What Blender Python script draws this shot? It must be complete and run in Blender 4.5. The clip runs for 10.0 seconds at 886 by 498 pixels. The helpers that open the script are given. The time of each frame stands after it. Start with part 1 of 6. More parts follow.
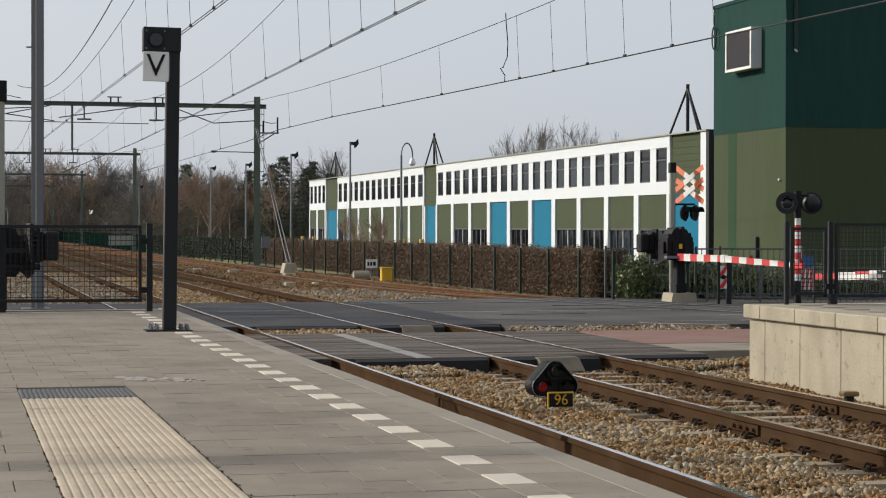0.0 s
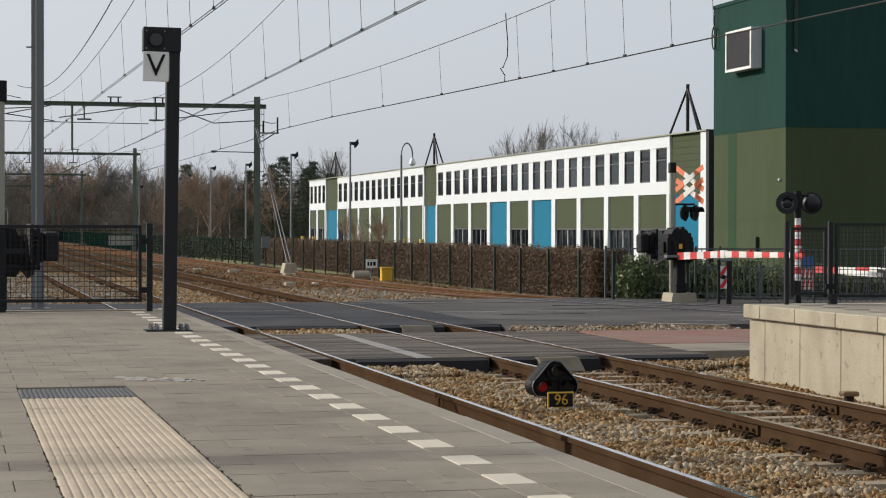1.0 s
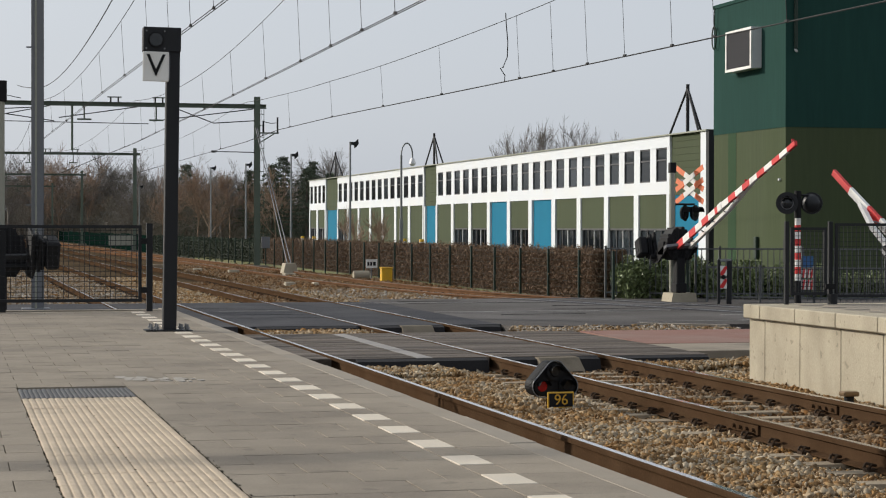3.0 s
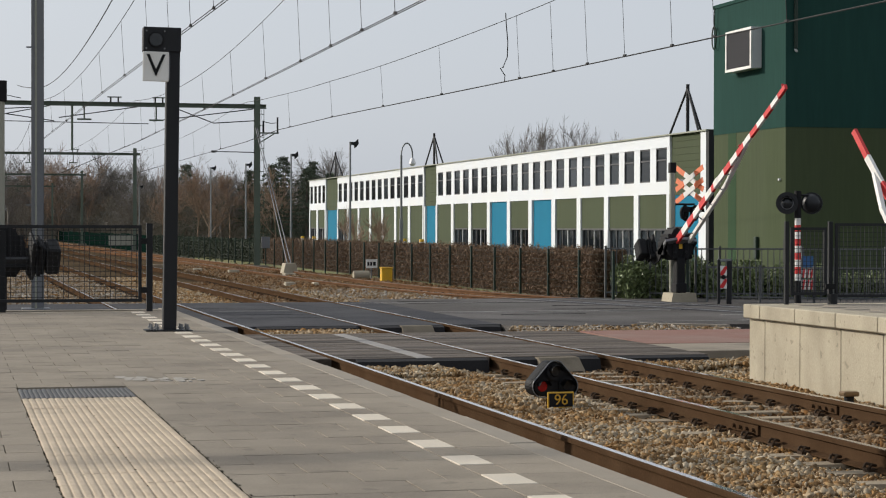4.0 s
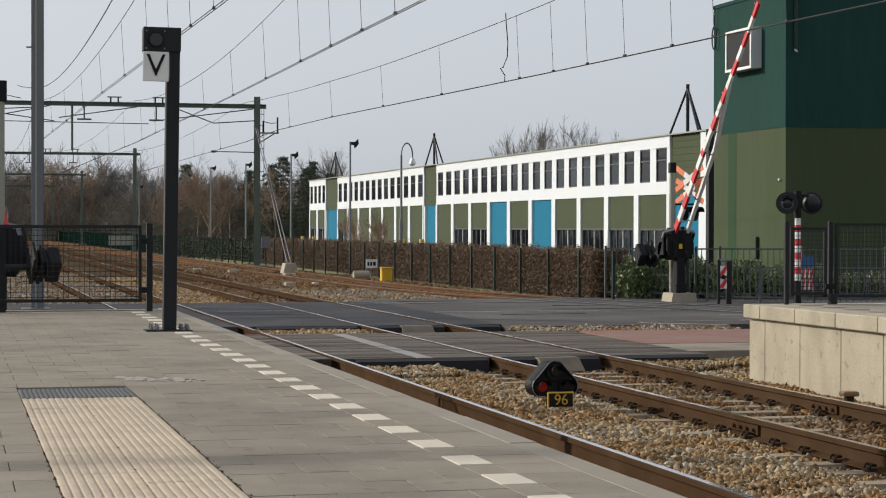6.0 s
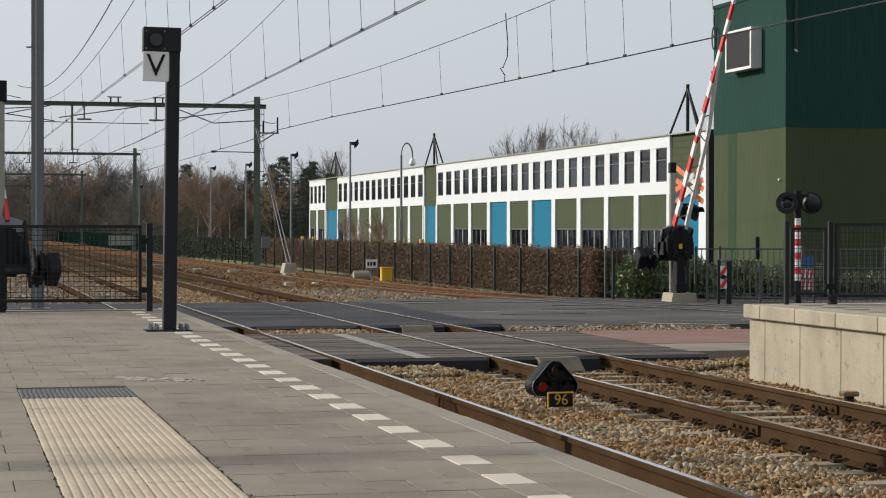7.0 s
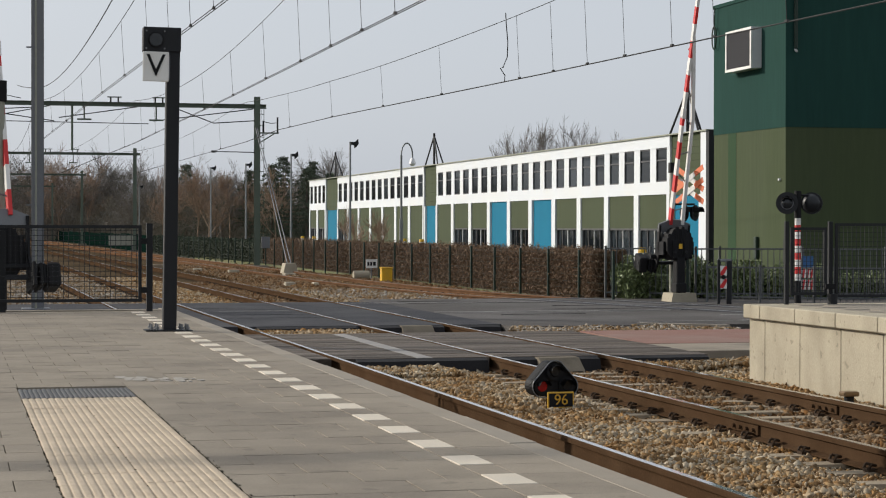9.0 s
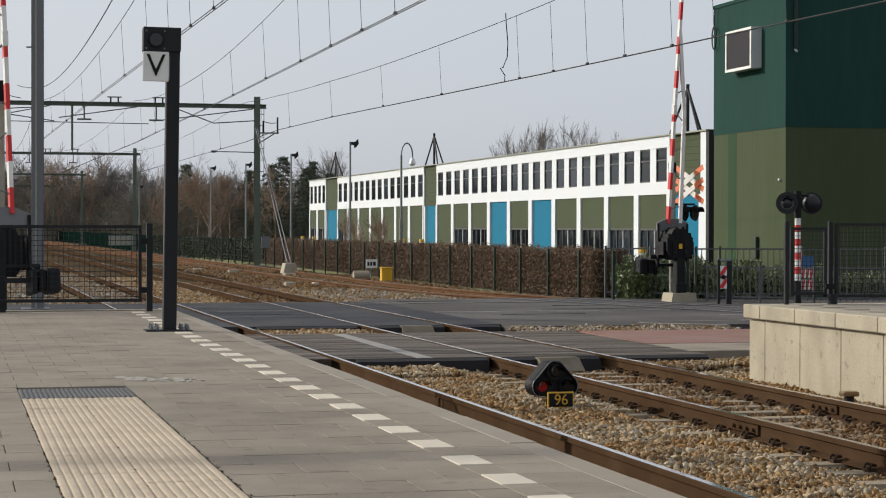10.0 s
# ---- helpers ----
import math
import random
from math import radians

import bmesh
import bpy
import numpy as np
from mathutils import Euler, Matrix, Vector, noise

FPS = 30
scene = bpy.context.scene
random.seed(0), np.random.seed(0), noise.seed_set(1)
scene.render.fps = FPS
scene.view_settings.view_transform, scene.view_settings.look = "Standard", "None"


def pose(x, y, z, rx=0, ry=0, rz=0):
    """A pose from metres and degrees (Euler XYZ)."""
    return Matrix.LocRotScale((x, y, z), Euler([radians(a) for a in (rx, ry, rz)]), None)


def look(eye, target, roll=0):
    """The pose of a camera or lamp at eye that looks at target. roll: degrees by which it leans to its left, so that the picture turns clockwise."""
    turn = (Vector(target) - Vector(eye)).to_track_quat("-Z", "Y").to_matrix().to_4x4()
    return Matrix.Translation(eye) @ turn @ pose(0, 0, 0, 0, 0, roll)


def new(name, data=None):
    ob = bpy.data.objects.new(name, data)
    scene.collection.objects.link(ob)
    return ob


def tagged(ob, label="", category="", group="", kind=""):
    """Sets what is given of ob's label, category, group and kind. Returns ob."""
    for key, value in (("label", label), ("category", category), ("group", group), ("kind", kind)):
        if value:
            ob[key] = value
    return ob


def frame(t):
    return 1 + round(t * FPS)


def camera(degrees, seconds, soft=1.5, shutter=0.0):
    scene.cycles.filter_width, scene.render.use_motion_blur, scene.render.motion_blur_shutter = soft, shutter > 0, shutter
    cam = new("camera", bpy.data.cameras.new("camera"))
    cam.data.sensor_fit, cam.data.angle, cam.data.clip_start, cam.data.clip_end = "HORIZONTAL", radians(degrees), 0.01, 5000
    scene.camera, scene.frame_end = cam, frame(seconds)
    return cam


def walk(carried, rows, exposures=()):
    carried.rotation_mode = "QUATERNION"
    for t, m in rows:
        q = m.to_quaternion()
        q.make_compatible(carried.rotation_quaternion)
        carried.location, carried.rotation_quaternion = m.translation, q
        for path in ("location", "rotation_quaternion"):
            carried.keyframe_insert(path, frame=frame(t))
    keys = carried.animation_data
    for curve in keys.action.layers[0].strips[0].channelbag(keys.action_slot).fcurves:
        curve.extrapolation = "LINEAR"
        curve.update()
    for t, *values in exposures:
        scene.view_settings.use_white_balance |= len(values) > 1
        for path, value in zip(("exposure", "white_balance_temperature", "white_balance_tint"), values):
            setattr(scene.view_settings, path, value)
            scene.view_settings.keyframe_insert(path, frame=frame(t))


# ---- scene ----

# x: across the tracks, y: along the tracks, z: up from the rail head
cam = camera(24.90, 10.0, soft=1.1)
EYE = (0.0, 0.0, 1.656)
AZ, DIP = radians(13.859), radians(0.6065)
AIM = (EYE[0] + math.sin(AZ) * math.cos(DIP), EYE[1] + math.cos(AZ) * math.cos(DIP), EYE[2] - math.sin(DIP))
walk(cam, [(0.0, look(EYE, AIM, 0.098)), (10.0, look(EYE, AIM, 0.098))])

# ---- light ----
SUN = Vector((-0.74, 0.56, 0.37)).normalized()
world = bpy.data.worlds.new("sky")
scene.world = world
world.use_nodes = True
wn = world.node_tree.nodes
sky = wn.new("ShaderNodeTexSky")
sky.sky_type, sky.sun_disc = "NISHITA", False
sky.sun_elevation = math.asin(SUN.z)
sky.sun_rotation = math.atan2(SUN.x, SUN.y)
sky.air_density, sky.dust_density, sky.ozone_density = 1.0, 3.5, 1.0
hue = wn.new("ShaderNodeHueSaturation")
hue.inputs["Saturation"].default_value = 0.42
world.node_tree.links.new(sky.outputs[0], hue.inputs["Color"])
haze = wn.new("ShaderNodeMix")
haze.data_type = "RGBA"
haze.inputs[0].default_value = 0.72
haze.inputs[7].default_value = (4.95, 5.34, 5.92, 1)
world.node_tree.links.new(hue.outputs[0], haze.inputs[6])
world.node_tree.links.new(haze.outputs[2], wn["Background"].inputs[0])
wn["Background"].inputs[1].default_value = 0.132
lamp = bpy.data.lights.new("sun", "SUN")
lamp.energy, lamp.angle, lamp.color = 3.6, radians(0.75), (1.0, 0.93, 0.82)
sun = new("sun", lamp)
sun.matrix_world = look((0, 0, 50), Vector((0, 0, 50)) - SUN)
scene.view_settings.exposure = 0.0


# ---- materials ----
def mat(name, color, rough=0.7, metal=0.0, vary=0.15, scale=8.0, fine=90.0, bump=0.15, dirt=None, dirt_amount=0.45,
        dirt_scale=1.5, per_piece=0.0, island=False, glow=0.0, stretch=(1, 1, 1), spec=0.4, specks=0.0, speck_scale=14.0):
    """A surface with grain at two scales, an optional second colour in patches, and a change from piece to piece."""
    m = bpy.data.materials.new(name)
    m.use_nodes = True
    n, l = m.node_tree.nodes, m.node_tree.links
    b = n["Principled BSDF"]
    b.inputs["Roughness"].default_value, b.inputs["Metallic"].default_value = rough, metal
    b.inputs["Specular IOR Level"].default_value = spec
    co = n.new("ShaderNodeTexCoord")
    mp = n.new("ShaderNodeMapping")
    mp.inputs["Scale"].default_value = stretch
    geo = n.new("ShaderNodeNewGeometry")
    l.new(geo.outputs["Position"], mp.inputs["Vector"])

    def noise_node(s, detail):
        t = n.new("ShaderNodeTexNoise")
        t.inputs["Scale"].default_value, t.inputs["Detail"].default_value = s, detail
        l.new(mp.outputs[0], t.inputs["Vector"])
        return t

    big, small = noise_node(scale, 4), noise_node(fine, 3)
    add = n.new("ShaderNodeMath")
    add.operation = "ADD"
    l.new(big.outputs[0], add.inputs[0]), l.new(small.outputs[0], add.inputs[1])
    last = add.outputs[0]
    ramp = n.new("ShaderNodeMapRange")
    ramp.inputs["From Min"].default_value, ramp.inputs["From Max"].default_value = 0.6, 1.4
    ramp.inputs["To Min"].default_value, ramp.inputs["To Max"].default_value = 1 - vary, 1 + vary
    l.new(last, ramp.inputs["Value"])
    value = ramp.outputs[0]
    if per_piece:
        r = geo.outputs["Random Per Island"] if island else n.new("ShaderNodeObjectInfo").outputs["Random"]
        mr = n.new("ShaderNodeMapRange")
        mr.inputs["To Min"].default_value, mr.inputs["To Max"].default_value = 1 - per_piece, 1 + per_piece
        l.new(r, mr.inputs["Value"])
        mul = n.new("ShaderNodeMath")
        mul.operation = "MULTIPLY"
        l.new(value, mul.inputs[0]), l.new(mr.outputs[0], mul.inputs[1])
        value = mul.outputs[0]
    base = n.new("ShaderNodeRGB")
    base.outputs[0].default_value = (*color, 1)
    col = base.outputs[0]
    if dirt:
        patch = noise_node(dirt_scale, 6)
        pr = n.new("ShaderNodeMapRange")
        pr.inputs["From Min"].default_value, pr.inputs["From Max"].default_value = 0.42, 0.68
        pr.inputs["To Max"].default_value = dirt_amount
        l.new(patch.outputs[0], pr.inputs["Value"])
        mix = n.new("ShaderNodeMix")
        mix.data_type = "RGBA"
        l.new(pr.outputs[0], mix.inputs[0]), l.new(col, mix.inputs[6])
        mix.inputs[7].default_value = (*dirt, 1)
        col = mix.outputs[2]
    if specks:
        dots = n.new("ShaderNodeTexNoise")
        dots.inputs["Scale"].default_value, dots.inputs["Detail"].default_value = speck_scale, 1.5
        l.new(geo.outputs["Position"], dots.inputs["Vector"])
        dr = n.new("ShaderNodeMapRange")
        dr.inputs["From Min"].default_value, dr.inputs["From Max"].default_value, dr.inputs["To Max"].default_value = 0.66, 0.72, specks
        l.new(dots.outputs[0], dr.inputs["Value"])
        dm = n.new("ShaderNodeMix")
        dm.data_type = "RGBA"
        l.new(dr.outputs[0], dm.inputs[0]), l.new(col, dm.inputs[6])
        dm.inputs[7].default_value = (color[0] * 0.3, color[1] * 0.3, color[2] * 0.3, 1)
        col = dm.outputs[2]
    vm = n.new("ShaderNodeVectorMath")
    vm.operation = "SCALE"
    l.new(col, vm.inputs[0]), l.new(value, vm.inputs["Scale"])
    l.new(vm.outputs[0], b.inputs["Base Color"])
    if glow:
        l.new(vm.outputs[0], b.inputs["Emission Color"])
        b.inputs["Emission Strength"].default_value = glow
    if bump:
        bp = n.new("ShaderNodeBump")
        bp.inputs["Strength"].default_value, bp.inputs["Distance"].default_value = bump, 0.01
        l.new(last, bp.inputs["Height"]), l.new(bp.outputs[0], b.inputs["Normal"])
    return m


def glass_mat(name, color=(0.02, 0.025, 0.03), rough=0.06):
    m = mat(name, color, rough, 0.0, 0.1, 2.0, 10, 0.0, spec=0.1, per_piece=0.7)
    return m


M = {}
M["soil"] = mat("soil", (0.16, 0.13, 0.09), 0.95, vary=0.35, scale=0.8, fine=30, bump=0.6, dirt=(0.10, 0.12, 0.05), dirt_amount=0.7, dirt_scale=0.15, spec=0.15)
M["ballast_bed"] = mat("ballast_bed", (0.078, 0.058, 0.037), 0.95, vary=0.55, scale=14, fine=45, bump=1.0, dirt=(0.15, 0.105, 0.065), dirt_scale=0.5, spec=0.0)
def mixed_stone(name, tint):
    m = mat(name, (0.3, 0.25, 0.2), 0.92, vary=0.2, scale=20, fine=120, bump=0.0, spec=0.1)
    n, l = m.node_tree.nodes, m.node_tree.links
    geo = n.new("ShaderNodeNewGeometry")
    ramp = n.new("ShaderNodeValToRGB")
    e = ramp.color_ramp.elements
    e[0].position, e[0].color = 0.0, (0.13, 0.092, 0.058, 1)
    e[1].position, e[1].color = 1.0, (0.43, 0.39, 0.335, 1)
    for p, c in ((0.2, (0.19, 0.13, 0.075, 1)), (0.38, (0.30, 0.205, 0.11, 1)), (0.52, (0.27, 0.25, 0.22, 1)), (0.66, (0.37, 0.28, 0.175, 1)), (0.82, (0.36, 0.33, 0.285, 1))):
        ramp.color_ramp.elements.new(p).color = c
    l.new(geo.outputs["Random Per Island"], ramp.inputs[0])
    patch = n.new("ShaderNodeTexNoise")
    patch.inputs["Scale"].default_value = 0.8
    l.new(geo.outputs["Position"], patch.inputs["Vector"])
    rng = n.new("ShaderNodeMapRange")
    rng.inputs["From Min"].default_value, rng.inputs["From Max"].default_value, rng.inputs["To Max"].default_value = 0.42, 0.62, 0.9
    l.new(patch.outputs[0], rng.inputs["Value"])
    mix = n.new("ShaderNodeMix")
    mix.data_type = "RGBA"
    mix.blend_type = "MULTIPLY"
    mix.inputs[7].default_value = (0.84, 0.66, 0.46, 1)
    l.new(rng.outputs[0], mix.inputs[0]), l.new(ramp.outputs[0], mix.inputs[6])
    tone = n.new("ShaderNodeVectorMath")
    tone.operation = "MULTIPLY"
    tone.inputs[1].default_value = tint
    l.new(mix.outputs[2], tone.inputs[0])
    l.new(tone.outputs[0], n["Principled BSDF"].inputs["Base Color"])
    return m


M["stone"] = mixed_stone("stone_mix", (1.0, 0.93, 0.80))
M["stone_pale"] = mixed_stone("stone_pale", (0.85, 0.88, 0.93))
M["stone_dirty"] = mixed_stone("stone_dirty", (0.62, 0.52, 0.42))
M["paver"] = mat("paver", (0.265, 0.228, 0.18), 0.85, vary=0.16, scale=4, fine=130, bump=0.35, dirt=(0.175, 0.15, 0.122), dirt_amount=0.65, dirt_scale=1.1, per_piece=0.06, specks=0.3, speck_scale=9, spec=0.15)
M["joint"] = mat("joint", (0.15, 0.135, 0.115), 0.95, vary=0.3, scale=9, fine=80, bump=0.3, spec=0.15)
M["moss"] = mat("moss", (0.045, 0.040, 0.028), 0.95, vary=0.4, scale=20, fine=120, bump=0.3, spec=0.05)
M["black_rubber"] = mat("black_rubber", (0.018, 0.017, 0.018), 0.8, vary=0.25, scale=4, fine=60, bump=0.3, spec=0.2)
M["kerb"] = mat("kerb", (0.288, 0.251, 0.202), 0.85, vary=0.10, scale=3, fine=150, bump=0.2, dirt=(0.22, 0.205, 0.18), dirt_scale=0.8, per_piece=0.05, spec=0.15)
M["white_tile"] = mat("white_tile", (0.61, 0.54, 0.44), 0.75, vary=0.07, scale=10, fine=150, bump=0.15, dirt=(0.5, 0.46, 0.39), dirt_amount=0.5, dirt_scale=5, per_piece=0.05, spec=0.15)
M["rib_tile"] = mat("rib_tile", (0.482, 0.394, 0.295), 0.85, vary=0.14, scale=9, fine=140, bump=0.45, dirt=(0.39, 0.325, 0.25), dirt_amount=0.6, dirt_scale=2.5, per_piece=0.05, spec=0.15)
M["dark_rib"] = mat("dark_rib", (0.06, 0.06, 0.062), 0.7, vary=0.2, scale=6, fine=90, bump=0.2)
M["concrete"] = mat("concrete", (0.40, 0.355, 0.27), 0.88, vary=0.16, scale=2.2, fine=70, bump=0.35, stretch=(1, 1, 0.5), dirt=(0.30, 0.265, 0.20), dirt_amount=0.75, dirt_scale=2.3, per_piece=0.06, specks=0.4, speck_scale=11, spec=0.15)
M["old_concrete"] = mat("old_concrete", (0.17, 0.145, 0.11), 0.9, vary=0.2, scale=5, fine=80, bump=0.3, dirt=(0.10, 0.085, 0.065), dirt_scale=4, spec=0.1)
M["rust"] = mat("rust", (0.064, 0.038, 0.022), 0.85, 0.0, vary=0.25, scale=3, fine=60, bump=0.25, dirt=(0.09, 0.058, 0.035), dirt_scale=1.2, spec=0.0)
M["dark_rust"] = mat("dark_rust", (0.048, 0.032, 0.021), 0.85, vary=0.2, scale=6, fine=60, bump=0.2, spec=0.1)
M["rail_top"] = mat("rail_top", (0.50, 0.48, 0.50), 0.11, 0.9, vary=0.12, scale=1.5, fine=40, bump=0.0)
M["siding_rust"] = mat("siding_rust", (0.135, 0.075, 0.043), 0.85, 0.0, vary=0.3, scale=3, fine=60, bump=0.25, dirt=(0.10, 0.058, 0.035), dirt_scale=1.2, spec=0.0)
M["rail_top_dull"] = mat("rail_top_dull", (0.17, 0.135, 0.11), 0.6, 0.3, vary=0.2, scale=1.5, fine=40, bump=0.1)
M["rubber"] = mat("rubber", (0.101, 0.083, 0.068), 0.8, vary=0.4, scale=4, fine=40, bump=0.4, dirt=(0.17, 0.15, 0.135), dirt_amount=0.6, dirt_scale=1.0, per_piece=0.38, stretch=(0.25, 4, 1), spec=0.15)
M["asphalt"] = mat("asphalt", (0.080, 0.073, 0.068), 0.88, vary=0.18, scale=2, fine=120, bump=0.3, dirt=(0.15, 0.14, 0.135), dirt_amount=0.6, dirt_scale=0.35, spec=0.15)
M["dark_asphalt"] = mat("dark_asphalt", (0.036, 0.036, 0.041), 0.82, vary=0.15, scale=2, fine=120, bump=0.3, dirt=(0.085, 0.083, 0.085), dirt_amount=0.5, dirt_scale=0.6, spec=0.15)
M["red_path"] = mat("red_path", (0.24, 0.13, 0.105), 0.88, vary=0.12, scale=2, fine=120, bump=0.3, dirt=(0.24, 0.19, 0.16), dirt_amount=0.5, dirt_scale=0.5, spec=0.15)
M["road_paint"] = mat("road_paint", (0.27, 0.255, 0.235), 0.8, vary=0.15, scale=6, fine=100, bump=0.15, dirt=(0.2, 0.19, 0.19), dirt_amount=0.8, dirt_scale=3)
M["smear"] = mat("smear", (0.33, 0.305, 0.265), 0.85, vary=0.25, scale=12, fine=120, bump=0.1, dirt=(0.24, 0.22, 0.19), dirt_amount=0.9, dirt_scale=9)
M["sleeper"] = mat("sleeper", (0.30, 0.245, 0.175), 0.9, vary=0.15, scale=4, fine=90, bump=0.25, dirt=(0.20, 0.145, 0.09), dirt_amount=0.7, dirt_scale=2, per_piece=0.1, spec=0.15)
M["white_wall"] = mat("white_wall", (0.66, 0.69, 0.73), 0.75, vary=0.03, scale=1, fine=30, bump=0.05, dirt=(0.68, 0.68, 0.65), dirt_amount=0.4, dirt_scale=0.5)
M["olive"] = mat("olive", (0.060, 0.074, 0.041), 0.85, vary=0.06, scale=0.8, fine=20, bump=0.05, stretch=(1, 1, 0.15), dirt=(0.06, 0.07, 0.036), dirt_amount=0.5, dirt_scale=0.6, spec=0.18)
M["blue_door"] = mat("blue_door", (0.004, 0.150, 0.255), 0.7, vary=0.08, scale=1, fine=20, bump=0.03, spec=0.12)
M["pane"] = glass_mat("pane")
M["frame_grey"] = mat("frame_grey", (0.05, 0.05, 0.055), 0.5, vary=0.1, bump=0.05)
M["reveal"] = mat("reveal", (0.52, 0.52, 0.53), 0.7, vary=0.05, bump=0.03)
M["roof_edge"] = mat("roof_edge", (0.27, 0.28, 0.23), 0.7, vary=0.1, bump=0.05)
M["green_upper"] = mat("green_upper", (0.017, 0.051, 0.043), 0.85, vary=0.13, scale=0.9, fine=9, bump=0.1, stretch=(1, 1, 0.10), dirt=(0.019, 0.059, 0.047), dirt_amount=0.6, dirt_scale=0.4, spec=0.08)
M["green_lower"] = mat("green_lower", (0.058, 0.074, 0.038), 0.85, vary=0.13, scale=0.9, fine=9, bump=0.1, stretch=(1, 1, 0.10), dirt=(0.045, 0.062, 0.024), dirt_amount=0.6, dirt_scale=0.4, spec=0.18)
M["green_stripe"] = mat("green_stripe", (0.026, 0.058, 0.026), 0.85, vary=0.08, scale=0.7, fine=12, bump=0.05, spec=0.18)
M["alu"] = mat("alu", (0.62, 0.62, 0.62), 0.45, 0.3, vary=0.05, bump=0.03)
M["screen"] = mat("screen", (0.034, 0.034, 0.038), 0.8, spec=0.15, vary=0.08, scale=30, fine=200, bump=0.05)
M["black"] = mat("black", (0.009, 0.009, 0.010), 0.65, vary=0.15, bump=0.08, spec=0.2)
M["lamp_black"] = mat("lamp_black", (0.012, 0.013, 0.015), 0.45, vary=0.1, bump=0.02, spec=0.35)
M["anthracite"] = mat("anthracite", (0.010, 0.011, 0.013), 0.55, 0.0, vary=0.12, bump=0.06, spec=0.3)
M["galva"] = mat("galva", (0.165, 0.17, 0.18), 0.55, 0.35, vary=0.12, scale=2, fine=40, bump=0.1, dirt=(0.14, 0.14, 0.135), dirt_scale=1)
M["mast_green"] = mat("mast_green", (0.10, 0.125, 0.095), 0.65, 0.1, vary=0.15, scale=2, fine=40, bump=0.1, dirt=(0.06, 0.07, 0.055), dirt_scale=1)
M["post_beige"] = mat("post_beige", (0.27, 0.27, 0.22), 0.6, vary=0.08, bump=0.05)
M["signal_white"] = mat("signal_white", (0.74, 0.73, 0.70), 0.5, vary=0.06, bump=0.04, dirt=(0.5, 0.48, 0.44), dirt_amount=0.4, dirt_scale=4)
M["signal_red"] = mat("signal_red", (0.56, 0.03, 0.03), 0.5, vary=0.1, bump=0.04)
M["signal_orange"] = mat("signal_orange", (0.72, 0.17, 0.06), 0.5, vary=0.1, bump=0.04)
M["red_lens"] = mat("red_lens", (0.30, 0.014, 0.014), 0.15, vary=0.1, bump=0.0, glow=0.02)
M["dark_lens"] = mat("dark_lens", (0.018, 0.020, 0.022), 0.12, vary=0.1, bump=0.0, spec=0.4)
M["yellow"] = mat("yellow", (0.74, 0.43, 0.02), 0.5, vary=0.08, bump=0.05, dirt=(0.5, 0.3, 0.05), dirt_amount=0.4, dirt_scale=5)
M["plate_yellow"] = mat("plate_yellow", (0.60, 0.34, 0.03), 0.5, vary=0.08, bump=0.03)
M["fence_green"] = mat("fence_green", (0.011, 0.027, 0.017), 0.55, vary=0.15, bump=0.05)
M["screen_green"] = mat("screen_green", (0.004, 0.013, 0.010), 0.95, vary=0.25, scale=2, bump=0.1, spec=0.0)
M["fence_grey"] = mat("fence_grey", (0.19, 0.20, 0.205), 0.55, 0.3, vary=0.12, bump=0.05)
M["fence_bar"] = mat("fence_bar", (0.095, 0.10, 0.102), 0.6, 0.2, vary=0.12, bump=0.05)
M["wire"] = mat("wire", (0.06, 0.06, 0.06), 0.8, 0.0, spec=0.1, vary=0.1, bump=0.0)
M["hedge_leaf"] = mat("hedge_leaf", (0.16, 0.100, 0.058), 0.8, vary=0.2, scale=5, fine=40, bump=0.1, per_piece=0.55, island=True)
M["hedge_shade_core"] = mat("hedge_shade_core", (0.035, 0.024, 0.017), 0.95, vary=0.4, scale=6, fine=40, bump=0.5)
M["bush_leaf"] = mat("bush_leaf", (0.135, 0.168, 0.068), 0.5, vary=0.2, scale=5, fine=40, bump=0.1, per_piece=0.55, island=True)
M["bush_shade_core"] = mat("bush_shade_core", (0.016, 0.022, 0.010), 0.95, vary=0.4, scale=6, fine=40, bump=0.5)
M["far_hedge"] = mat("far_hedge", (0.040, 0.052, 0.034), 0.9, vary=0.2, scale=0.5, fine=4, bump=0.0, per_piece=0.5, island=True, spec=0.1)
M["bark"] = mat("bark", (0.085, 0.068, 0.055), 0.95, vary=0.3, scale=3, fine=30, bump=0.4)
# twigs, pine and scrub: distance haze is painted in as lighter colour
M["twig_grey"] = mat("twig_grey", (0.189, 0.169, 0.153), 0.95, vary=0.2, scale=0.3, fine=3, bump=0.0, per_piece=0.35, island=True)
M["twig_tan"] = mat("twig_tan", (0.278, 0.195, 0.140), 0.95, vary=0.2, scale=0.3, fine=3, bump=0.0, per_piece=0.3, island=True)
M["pine"] = mat("pine", (0.081, 0.099, 0.068), 0.9, vary=0.2, scale=0.5, fine=4, bump=0.0, per_piece=0.5, island=True)
M["scrub"] = mat("scrub", (0.150, 0.128, 0.098), 0.95, vary=0.3, scale=0.3, fine=3, bump=0.0, per_piece=0.35, island=True)
M["grass"] = mat("grass", (0.13, 0.14, 0.055), 0.95, vary=0.25, scale=0.6, fine=8, bump=0.4, dirt=(0.15, 0.13, 0.08), dirt_scale=0.3)
M["bronze"] = mat("bronze", (0.22, 0.15, 0.085), 0.4, 0.6, vary=0.2, scale=20, fine=120, bump=0.15)
M["blue_sign"] = mat("blue_sign", (0.03, 0.11, 0.27), 0.5, vary=0.08, bump=0.03)


